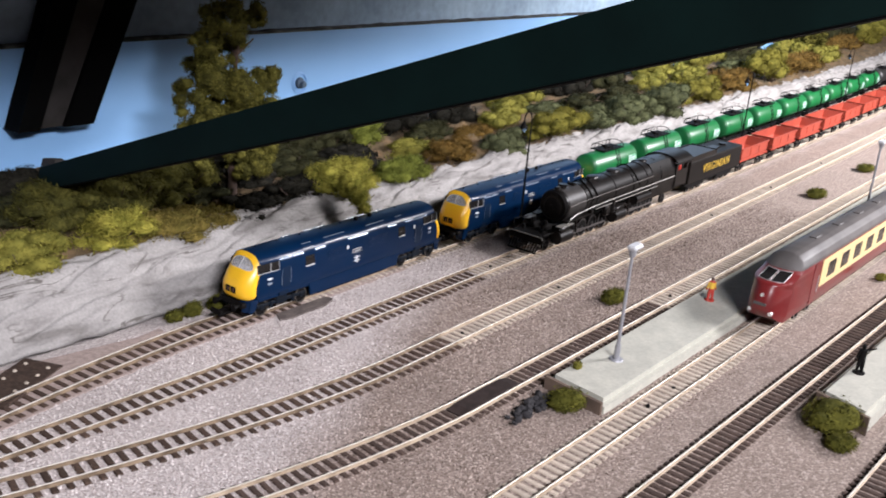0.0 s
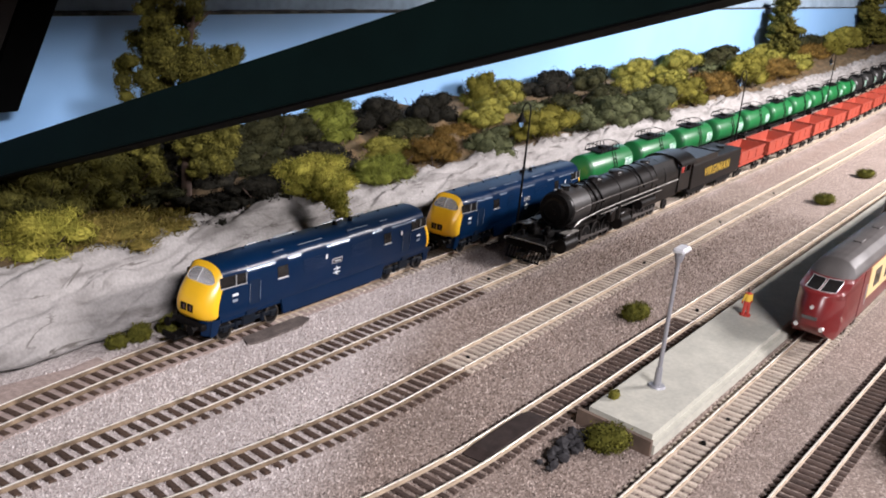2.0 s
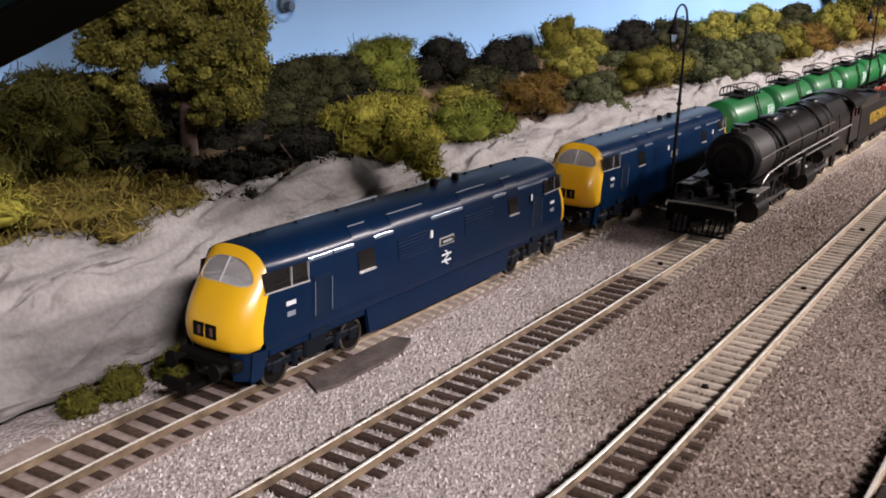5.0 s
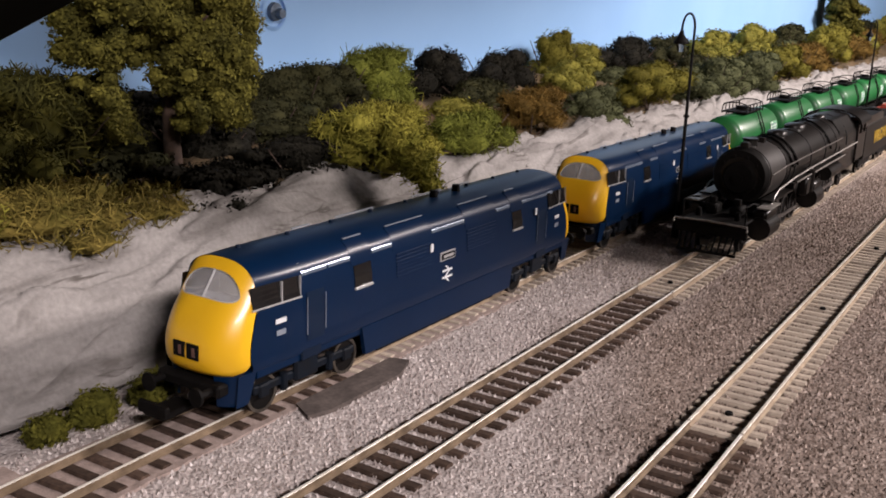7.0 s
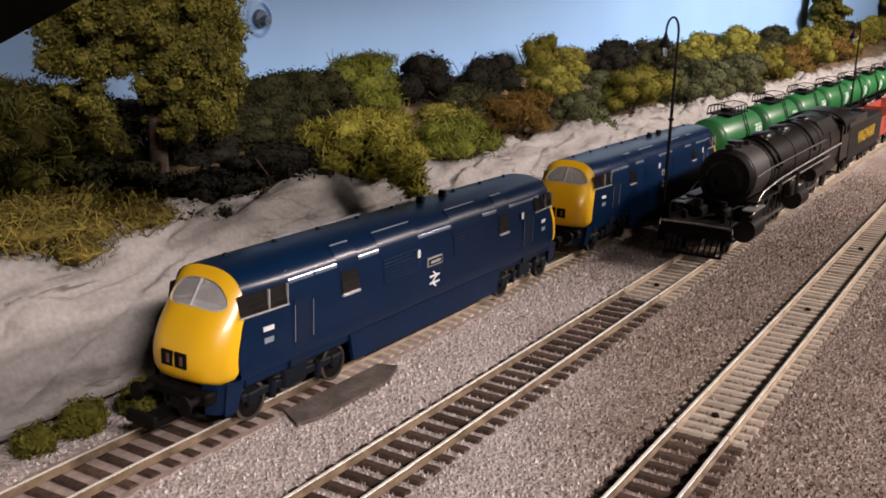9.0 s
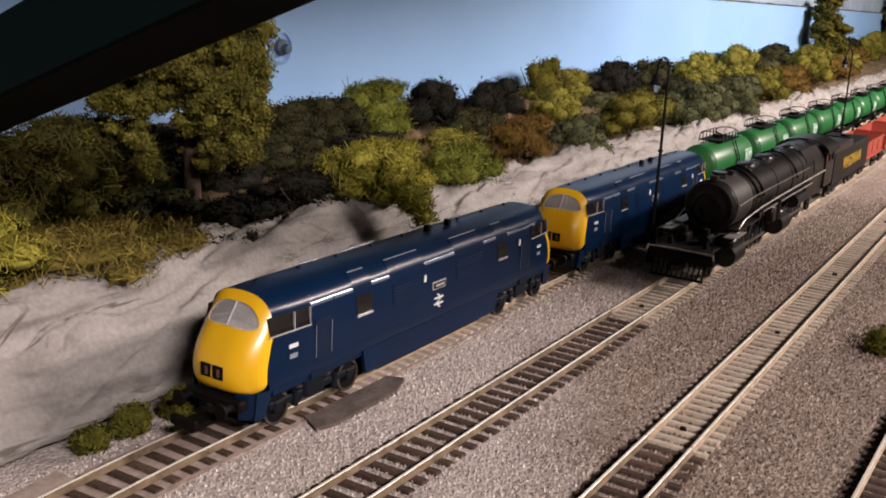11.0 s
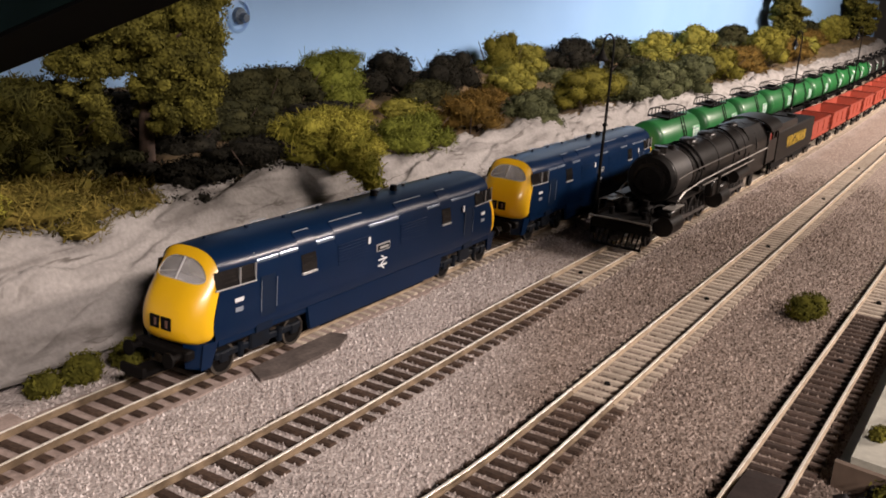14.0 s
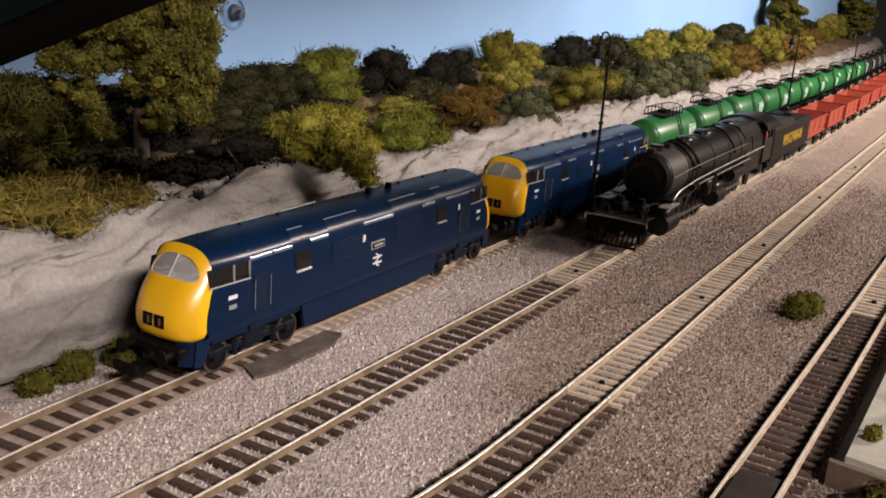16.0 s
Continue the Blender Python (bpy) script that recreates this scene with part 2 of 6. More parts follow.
M_BOLT = mat("painted_bolt", (0.16, 0.22, 0.30), (0.08, 0.11, 0.15), 200, 0.5, metal=0.3)
M_SMOKED = glass_mat("lamp_glass", (0.35, 0.34, 0.32))
M_GOLD = mat("yellow_lettering", (0.55, 0.36, 0.04), (0.45, 0.29, 0.03), 300, 0.5)
M_BARK = mat("bark", (0.075, 0.045, 0.03), (0.035, 0.022, 0.016), 250, 0.9, bump=0.6)
M_CABRED = mat("cab_red", (0.5, 0.04, 0.02), (0.4, 0.03, 0.02), 90, 0.5)
M_PATCH = mat("dark_card", (0.115, 0.092, 0.082), (0.06, 0.047, 0.042), 90, 0.85, fine=0.6, bump=0.2)
M_PINKEARTH = mat("pinkish_trackbed", (0.36, 0.285, 0.255), (0.27, 0.21, 0.185), 300, 0.95, fine=0.5, bump=0.6)
M_RAMP = mat("brown_black_card", (0.040, 0.028, 0.025), (0.024, 0.017, 0.015), 150, 0.8, fine=0.4, spec=0.2)
M_RUBBLE = mat("black_rubble", (0.03, 0.028, 0.03), (0.018, 0.016, 0.018), 300, 0.9, bump=0.6)
M_TANKBLACK = mat("tank_black", (0.018, 0.018, 0.018), (0.03, 0.028, 0.026), 90, 0.4)
M_TANKYELLOW = mat("tank_yellow", (0.80, 0.42, 0.03), (0.7, 0.36, 0.03), 60, 0.4)


def leaf_mat(name, c1, c2, amount=0.3):
    return mat(name, c1, c2, 90, 0.9, random_amount=amount, island=True, spec=0.08)


LEAF = {
    "straw": leaf_mat("straw_green_fibre", (0.200, 0.152, 0.038), (0.090, 0.078, 0.017), 0.5),
    "lime": leaf_mat("lime_fibre", (0.285, 0.255, 0.044), (0.145, 0.142, 0.021), 0.45),
    "green": leaf_mat("mid_green_fibre", (0.150, 0.165, 0.028), (0.080, 0.092, 0.016), 0.45),
    "olive": leaf_mat("olive_foam", (0.21, 0.19, 0.036), (0.12, 0.115, 0.022)),
    # dark foams: their own dark green, deepened for shade by the trees
    "dark": leaf_mat("dark_green_shaded_foam", (0.0351, 0.03432, 0.01404), (0.01872, 0.02028, 0.00936)),
    "black": leaf_mat("blackish_shaded_foam", (0.0195, 0.018, 0.01275), (0.0105, 0.01013, 0.007875)),
    "brown": leaf_mat("brown_fibre", (0.16, 0.095, 0.022), (0.08, 0.052, 0.014)),
    "grey": leaf_mat("grey_green_foam", (0.088, 0.095, 0.044), (0.052, 0.058, 0.028)),
    "yellow": leaf_mat("yellow_foam", (0.150, 0.132, 0.022), (0.082, 0.075, 0.012)),
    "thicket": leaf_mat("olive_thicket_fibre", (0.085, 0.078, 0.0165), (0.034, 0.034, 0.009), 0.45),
    "moss": leaf_mat("moss_green_foam", (0.125, 0.118, 0.020), (0.060, 0.060, 0.011)),
    "tree": leaf_mat("tree_foam", (0.130, 0.118, 0.023), (0.050, 0.048, 0.011), 0.48),
}


# ---- mesh helpers ----
def mesh_of(name, bm, material, smooth=False):
    me = bpy.data.meshes.new(name)
    bmesh.ops.recalc_face_normals(bm, faces=bm.faces)
    bm.to_mesh(me)
    bm.free()
    me.materials.append(material)
    if smooth:
        me.shade_smooth()
    return me


def sharp(me, degrees=40):
    """Smooth shading that keeps edges above the angle sharp."""
    me.shade_smooth()
    me.set_sharp_from_angle(angle=radians(degrees))


def part(name, bm, material, parent, label="", smooth=0):
    me = mesh_of(name, bm, material)
    if smooth:
        sharp(me, smooth)
    ob = new(name, me)
    ob.parent = parent
    if label:
        ob["label"] = label
    return ob


def thing(name, x, y, z, label, category, group="", turn=0.0, kind=""):
    ob = new(name)
    ob.empty_display_size = 0.01
    ob.matrix_basis = pose(x, y, z, 0, 0, turn)
    return tagged(ob, label, category, group, kind)


def box(bm, c, s, bevel=0.0, rot=None):
    r = bmesh.ops.create_cube(bm, size=1.0)
    bmesh.ops.scale(bm, vec=s, verts=r["verts"])
    if bevel:
        edges = list({e for v in r["verts"] for e in v.link_edges})
        out = bmesh.ops.bevel(bm, geom=edges, offset=bevel, segments=1, affect="EDGES")
        verts = list({v for f in out["faces"] for v in f.verts} | {v for v in r["verts"] if v.is_valid})
    else:
        verts = r["verts"]
    if rot:
        bmesh.ops.rotate(bm, cent=(0, 0, 0), matrix=Euler([radians(a) for a in rot]).to_matrix(), verts=verts)
    bmesh.ops.translate(bm, vec=c, verts=verts)
    return verts


def tube(bm, p0, p1, r0, r1=None, seg=10, caps=True):
    p0, p1 = Vector(p0), Vector(p1)
    d = p1 - p0
    q = d.to_track_quat("Z", "Y").to_matrix().to_4x4()
    r1 = r0 if r1 is None else r1
    return bmesh.ops.create_cone(bm, cap_ends=caps, segments=seg, radius1=r0, radius2=r1, depth=d.length, matrix=Matrix.Translation((p0 + p1) / 2) @ q)["verts"]


def path_tube(bm, pts, r, seg=6):
    """One bent tube through the points."""
    pts = [Vector(p) for p in pts]
    rings, side = [], None
    for k, p in enumerate(pts):
        d = (pts[min(k + 1, len(pts) - 1)] - pts[max(k - 1, 0)]).normalized()
        if side is None:
            side = d.orthogonal().normalized()
        side = (side - d * side.dot(d)).normalized()
        up = d.cross(side)
        rings.append([tuple(p + (side * math.cos(a) + up * math.sin(a)) * r) for a in (q * math.tau / seg for q in range(seg))])
    loft(bm, rings)


def loft(bm, rings, close_ends=True):
    """Quads between successive closed rings of points."""
    vs = [[bm.verts.new(p) for p in ring] for ring in rings]
    k = len(vs[0])
    for a, b in zip(vs, vs[1:]):
        for i in range(k):
            bm.faces.new((a[i], a[(i + 1) % k], b[(i + 1) % k], b[i]))
    if close_ends:
        bm.faces.new(vs[0])
        bm.faces.new(list(reversed(vs[-1])))
    return vs


def prism(bm, outline, axis, a, b):
    """A straight prism: outline in the two other axes, from a to b along axis."""
    def at(p, q):
        return {"x": (q, p[0], p[1]), "y": (p[0], q, p[1]), "z": (p[0], p[1], q)}[axis]
    loft(bm, [[at(p, a) for p in outline], [at(p, b) for p in outline]])


# ---- plan ----
def far_bend(x):
    return 0.018 * max(0.0, x - 0.95) ** 2


def smooth_step(a, b, x):
    t = min(1.0, max(0.0, (x - a) / (b - a)))
    return t * t * (3 - 2 * t)


TRACKS = {
    1: lambda x: 0.150 + far_bend(x) - 0.05 * max(0.0, -0.12 - x) ** 1.5 * 4.0,
    2: lambda x: 0.0825 + far_bend(x) + 0.10 * max(0.0, -0.13 - x) ** 1.4,
    3: lambda x: 0.0085 + far_bend(x) + 0.42 * max(0.0, -0.06 - x) ** 1.7,
    4: lambda x: -0.0675 - 0.022 * x + far_bend(x) + 0.36 * max(0.0, -0.08 - x) ** 1.6,
    5: lambda x: -0.1550 - 0.030 * x + far_bend(x),
    6: lambda x: -0.2135 - 0.050 * x + far_bend(x),
    7: lambda x: -0.3080 - 0.050 * x + far_bend(x),
}
X0, X1 = -0.55, 3.3

# ---- setting ----
bm = bmesh.new()
nx, ny = 160, 60
grid = [[bm.verts.new((-1.3 + 4.9 * i / nx, -1.2 + 1.62 * j / ny, -0.0043 + 0.0004 * noise.noise(Vector((i * 0.7, j * 0.9, 0))))) for j in range(ny + 1)] for i in range(nx + 1)]
for i in range(nx):
    for j in range(ny):
        bm.faces.new((grid[i][j], grid[i + 1][j], grid[i + 1][j + 1], grid[i][j + 1]))
ground = new("ground", mesh_of("ground", bm, M_BALLAST, True))
tagged(ground, "grey-pink granular ballast spread over the baseboard", "ground", kind="structure")

bm = bmesh.new()
box(bm, (1.15, -0.39, -0.035), (4.9, 1.62, 0.05))
tagged(new("baseboard_slab", mesh_of("baseboard_slab", bm, M_GREYWOOD)), "grey wooden baseboard carrying the layout", "baseboard", kind="structure")


def grains(xa, xb, ya, yb, pitch, seed):
    """Loose three-sided ballast grains strewn over the near part of the ground."""
    rng = np.random.default_rng(seed)
    nx, ny = int((xb - xa) / pitch), int((yb - ya) / pitch)
    gx, gy = np.meshgrid(np.arange(nx), np.arange(ny), indexing="ij")
    c = np.stack([xa + (gx.ravel() + rng.random(nx * ny) * 1.1) * pitch, ya + (gy.ravel() + rng.random(nx * ny) * 1.1) * pitch], 1)
    # the strewing thins out towards its borders
    edge = np.minimum.reduce([c[:, 0] - xa, xb - c[:, 0], c[:, 1] - ya + 0.02]) / 0.10
    c = c[rng.random(len(c)) < np.clip(edge, 0, 1)]
    # none on the smooth trackbed of the first track
    line = np.array([TRACKS[1](x) for x in np.linspace(xa, xb, 400)])
    near = np.interp(c[:, 0], np.linspace(xa, xb, 400), line)
    c = c[(c[:, 0] > 0.10) | (np.abs(c[:, 1] - near) > 0.0165)]
    n = len(c)
    r = pitch * (0.45 + 0.40 * rng.random(n))
    turn = rng.random(n) * math.tau
    v = np.zeros((n, 4, 3))
    for k in range(3):
        a = turn + k * math.tau / 3 + rng.normal(size=n) * 0.25
        v[:, k, 0], v[:, k, 1], v[:, k, 2] = c[:, 0] + np.cos(a) * r, c[:, 1] + np.sin(a) * r, -0.0050
    v[:, 3, :2] = c + rng.normal(size=(n, 2)) * (r * 0.28)[:, None]
    v[:, 3, 2] = -0.0040 + 0.00100 * rng.random(n) ** 0.8
    base = np.arange(n)[:, None] * 4
    f = np.stack([base + [0, 1, 3], base + [1, 2, 3], base + [2, 0, 3]], 1).reshape(-1, 3)
    me = bpy.data.meshes.new("ballast_grains")
    me.from_pydata(v.reshape(-1, 3).tolist(), [], f.tolist())
    me.materials.append(M_GRAINS)
    return tagged(new("ballast_grains", me), "loose grey-pink ballast grains between the tracks", "ballast", kind="stuff")


grains(-0.46, 0.66, -0.18, 0.178, 0.00165, 11)


def bank_foot(x):
    return 0.177 + far_bend(x) + 0.004 * noise.noise(Vector((x * 14, 3.1, 0))) + 0.006 * smooth_step(0.02, -0.10, x)


def bank_z(x, y):
    """Height of the rocky bank above the trackbed."""
    foot = bank_foot(x)
    top = foot + 0.042 + 0.008 * noise.noise(Vector((x * 9, 7.7, 0)))
    h = 0.046 + 0.007 * noise.noise(Vector((x * 7, 1.2, 0)))
    t = (y - foot) / (top - foot)
    if t < 0:
        return -0.006 + 0.004 * max(-1, t)
    z = h * (smooth_step(0, 1, t) * 0.5 + 0.5 * min(t, 1)) if t < 1 else h + (y - top) * 0.16
    r = noise.multi_fractal(Vector((x * 30, y * 40, z * 70)), 0.9, 2.1, 5) - 1.0
    s = 1 - abs(noise.noise(Vector((x * 13 + y * 6, y * 75 - x * 9, 4.2))))
    return z + (0.0040 * r - 0.0030 * max(0.0, s - 0.82) / 0.18) * smooth_step(-0.05, 0.4, t)


def bank(name, ya, yb, material, label, lift=0.0, n=(900, 48)):
    vs, fs = [], []
    for i in range(n[0] + 1):
        u = i / n[0]
        x = -0.75 + 1.75 * u / 0.7 if u < 0.7 else 1.0 + 2.5 * (u - 0.7) / 0.3
        for j in range(n[1] + 1):
            if material == M_ROCK:
                # the plaster shell ends a little above the ballast, with a dark gap below
                f = bank_foot(x) + 0.002 * noise.noise(Vector((x * 70, 9.0, 0)))
                y = f + (yb + far_bend(x) - f) * j / n[1]
                z = max(bank_z(x, y), 0.0020 + 0.0022 * noise.noise(Vector((x * 45, 2.5, 0))))
            else:
                y = ya + (yb - ya) * j / n[1] + far_bend(x)
                z = bank_z(x, y)
            vs.append((x, y, z + lift))
    k = n[1] + 1
    for i in range(n[0]):
        for j in range(n[1]):
            a = i * k + j
            fs.append((a, a + k, a + k + 1, a + 1))
    me = bpy.data.meshes.new(name)
    me.from_pydata(vs, [], fs)
    me.materials.append(material)
    me.shade_smooth()
    return tagged(new(name, me), label, "bank", kind="structure")


bank("rock_bank", 0.160, 0.232, M_ROCK, "pale grey plaster rock face with dark cracks")
bank("bank_top_ground", 0.228, 0.40, M_EARTH, "brown earth along the top of the bank", 0.0)

WALL_Y = 0.378
bm = bmesh.new()
box(bm, (1.15, WALL_Y + 0.006, 0.064), (4.9, 0.008, 0.225))
tagged(new("backdrop", mesh_of("backdrop", bm, M_SKY)), "sky-blue painted backscene board", "backscene", kind="structure")
bm = bmesh.new()
box(bm, (1.15, WALL_Y + 0.016, 0.33), (4.9, 0.008, 0.46))
tagged(new("wall_north", mesh_of("wall_north", bm, M_SKYDIM)), "dim grey-blue upper wall panel above the backscene", "wall", kind="structure")
bm = bmesh.new()
rings = []
for i in range(300):
    x = -1.3 + 4.9 * i / 299
    h = 0.0022 + 0.0018 * noise.noise(Vector((x * 40, 0, 5)))
    rings.append([(x, WALL_Y + 0.0012, 0.1766), (x, WALL_Y + 0.012, 0.1766), (x, WALL_Y + 0.012, 0.1770 + h), (x, WALL_Y + 0.0012, 0.1770 + h * 0.8)])
loft(bm, rings)
tagged(new("trim", mesh_of("trim", bm, M_EDGE)), "rough torn dark edge of the backscene board", "board edge", kind="structure")

# a closed room round the layout
bm = bmesh.new()
for c, s in (((1.1, 0.72, 0.6), (7.4, 0.06, 3.2)), ((1.1, -2.8, 0.6), (7.4, 0.06, 3.2)), ((-2.6, -1.04, 0.6), (0.06, 3.46, 3.2)), ((4.8, -1.04, 0.6), (0.06, 3.46, 3.2))):
    box(bm, c, s)
M_ROOM = mat("room_paint", (0.11, 0.105, 0.10), (0.09, 0.085, 0.08), 3, 0.9)
tagged(new("wall_south", mesh_of("wall_south", bm, M_ROOM)), "plain room walls", "wall", kind="structure")
bm = bmesh.new()
box(bm, (1.1, -1.04, -1.03), (7.4, 3.46, 0.06))
tagged(new("floor", mesh_of("floor", bm, M_GREYWOOD)), "dark room floor", "floor", kind="structure")
bm = bmesh.new()
box(bm, (1.1, -1.04, 2.23), (7.4, 3.46, 0.06))
tagged(new("ceiling", mesh_of("ceiling", bm, M_ROOM)), "plain room ceiling", "ceiling", kind="structure")

# unseen deck added to shade the backscene, then the diagonal brace and post
bm = bmesh.new()
box(bm, (-0.19, 0.0, 0.517), (2.22, 0.80, 0.03), 0.003)
tagged(new("upper_deck", mesh_of("upper_deck", bm, M_GREYWOOD)), "unseen dark shelf added above to shade the backscene", "shelf", kind="structure")

brace = thing("shelf_brace", -0.1475, 0.315, 0.08, "dark green painted diagonal wooden brace under the shelf", "brace")
bm = bmesh.new()
pts = []
for y, zb, zt in ((0.300, 0.0786, 0.0971), (-0.55, 0.3829, 0.4227)):
    pts.append([(-0.0175, y - 0.315, zb - 0.08), (0.0175, y - 0.315, zb - 0.08), (0.0175, y - 0.315, zt - 0.08), (-0.0175, y - 0.315, zt - 0.08)])
loft(bm, pts)
part("timber", bm, M_GREENWOOD, brace)
# thin black strip under the timber, standing in for its shade
bm = bmesh.new()
loft(bm, [[(x, y - 0.315, zb - 0.08 - d) for x, d in ((-0.0172, 0.0012), (0.0172, 0.0012), (0.0172, 0.0001), (-0.0172, 0.0001))] for y, zb in ((0.298, 0.0793), (-0.55, 0.3829))])
part("lower_edge", bm, M_BLACKWOOD, brace, "timber underside blackened for shade")
bm = bmesh.new()
loft(bm, [[(x, y, z) for x, y, z in ((-0.010, 0.002, 0.0), (0.012, 0.002, 0.0), (0.010, -0.022, 0.016), (-0.008, -0.022, 0.016))], [(x, y, z) for x, y, z in ((-0.003, 0.003, 0.019), (0.005, 0.003, 0.018), (0.004, -0.012, 0.021), (-0.002, -0.012, 0.021))]])
part("corner_block", bm, M_GREYWOOD, brace, "small dark wooden block")

post = thing("support_post", -0.103, 0.3655, 0.1015, "black and grey wooden support post at the backscene", "post")
# foot from x to x, the same 0.165 higher, and depth
for nm, xs, m, d in (("black_rail", (-0.046, -0.026, 0.047, 0.022), M_BLACKWOOD, 0.0), ("grey_board", (-0.026, -0.003, 0.083, 0.047), M_GREYWOOD, 0.005), ("black_rail", (-0.003, 0.025, 0.113, 0.083), M_BLACKWOOD, 0.0)):
    bm = bmesh.new()
    xa, xb, xd, xc = xs
    loft(bm, [[(xa, d - 0.010, 0.010), (xb, d - 0.010, 0.010), (xb, d + 0.012, 0.010), (xa, d + 0.012, 0.010)],
              [(xc, d - 0.010, 0.205), (xd, d - 0.010, 0.205), (xd, d + 0.012, 0.205), (xc, d + 0.012, 0.205)]])
    part(nm, bm, m, post)

bolt = thing("bolt_plate", 0.197, WALL_Y + 0.002, 0.1205, "round bolt and washer set in the blue backscene", "bolt")
bm = bmesh.new()
for r0, r1, d in ((0.0125, 0.0115, 0.0005), (0.0115, 0.0105, 0.0012), (0.0105, 0.0095, 0.0005)):
    loft(bm, [[(math.cos(a) * r0, -d, math.sin(a) * r0) for a in (k * math.tau / 40 for k in range(40))], [(math.cos(a) * r1, -d - 0.0003, math.sin(a) * r1) for a in (k * math.tau / 40 for k in range(40))]], False)
part("washer", bm, M_SKY, bolt)
bm = bmesh.new()
tube(bm, (0, 0, 0), (0, -0.003, 0), 0.0062, 0.0058, 20)
tube(bm, (0.001, 0, -0.001), (0.001, -0.0075, -0.001), 0.0036, 0.0034, 6)
part("bolt_head", bm, M_BOLT, bolt)

# ---- vegetation ----
def leaf_mesh(name, blobs, count, size, material, slim=1.0, seed=1, core=0.78, up=0.35):
    """A crown of small leaves over lumpy clumps. blobs: (x, y, z, rx, ry, rz)."""
    rng = np.random.default_rng(seed)
    vs, fs = [], []
    strands = int(count * 0.85)
    if slim > 2:
        count = int(count * 0.55)
    w = np.array([b[3] * b[4] + b[4] * b[5] + b[3] * b[5] for b in blobs])
    pick = rng.choice(len(blobs), count, p=w / w.sum())
    d = rng.normal(size=(count, 3))
    d /= np.linalg.norm(d, axis=1)[:, None]
    bl = np.array(blobs)[pick]
    lump = 1 + 0.16 * np.sin(d[:, 0] * 9 + pick * 1.7) * np.cos(d[:, 1] * 8 + pick) + 0.10 * np.sin(d[:, 2] * 15 + pick * 2.3)
    r = (0.80 + 0.28 * rng.random(count) ** 1.5) * lump
    c = bl[:, :3] + d * bl[:, 3:] * r[:, None]
    # leaves lie roughly along the clump's surface
    a = np.cross(d, rng.normal(size=(count, 3))) + rng.normal(size=(count, 3)) * 0.35
    a[:, 2] += up * 0.3
    a /= np.linalg.norm(a, axis=1)[:, None]
    b = np.cross(a, d + rng.normal(size=(count, 3)) * 0.35)
    b /= np.linalg.norm(b, axis=1)[:, None]
    s = size * (0.6 if slim > 2 else 1.0) * (0.6 + 0.8 * rng.random(count))[:, None]
    bend = np.cross(a, b) * s * 0.45
    p0, p1, p2, p3 = c - a * s, c - b * s * 0.55 / slim + bend * 0.5, c + a * s, c + b * s * 0.55 / slim + bend * 0.5
    vs = np.stack([p0, p1, p2, p3], 1).reshape(-1, 3)
    base = np.arange(count)[:, None] * 4
    fs = np.concatenate([base + [0, 1, 3], base + [1, 2, 3]]).tolist()
    vs = vs.tolist()
    if slim > 2:
        # curved noodle-like fibres over the leaves
        n = strands
        pick = rng.choice(len(blobs), n, p=w / w.sum())
        d = rng.normal(size=(n, 3))
        d[:, 2] = np.where(d[:, 2] < -0.5, -d[:, 2], d[:, 2])
        d /= np.linalg.norm(d, axis=1)[:, None]
        bl = np.array(blobs)[pick]
        c = bl[:, :3] + d * bl[:, 3:] * (0.92 + 0.2 * rng.random(n))[:, None]
        a = np.cross(d, rng.normal(size=(n, 3))) + 0.25 * d
        a /= np.linalg.norm(a, axis=1)[:, None]
        side = np.cross(a, d)
        side /= np.linalg.norm(side, axis=1)[:, None] + 1e-9
        ln = size * (0.9 + 1.5 * rng.random(n))[:, None]
        curl = (rng.normal(size=(n, 3)) * 0.85 + d * 0.5 - np.array([0, 0, 0.25])) * ln
        wd = size * 0.15
        base = len(vs)
        rows = []
        for u in (-1.0, -0.33, 0.33, 1.0):
            p = c + a * ln * u - curl * (u * u - 0.4)
            rows += [p - side * wd, p + side * wd]
        q = np.stack(rows, 1).reshape(-1, 3)
        vs += q.tolist()
        k = base + np.arange(n)[:, None] * 8
        fs += np.concatenate([k + [0, 1, 3, 2], k + [2, 3, 5, 4], k + [4, 5, 7, 6]]).tolist()
    # dark lumpy cores keep the crown from showing through
    bm = bmesh.new()
    for i, q in enumerate(blobs):
        m = Matrix.Translation(q[:3]) @ Matrix.Diagonal((q[3] * core, q[4] * core, q[5] * core, 1))
        out = bmesh.ops.create_icosphere(bm, subdivisions=3 if len(blobs) < 60 else 2, radius=1.0, matrix=m)
        for v in out["verts"]:
            o = Vector(q[:3])
            v.co = o + (v.co - o) * (1 + 0.25 * noise.noise(v.co * (1.6 / max(q[3:])) + Vector((i, seed, 0))))
    k = len(vs)
    for v in bm.verts:
        vs.append(tuple(v.co))
    bm.verts.index_update()
    fs += [[k + v.index for v in f.verts] for f in bm.faces]
    bm.free()
    me = bpy.data.meshes.new(name)
    me.from_pydata(vs, [], fs)
    me.materials.append(material)
    return me


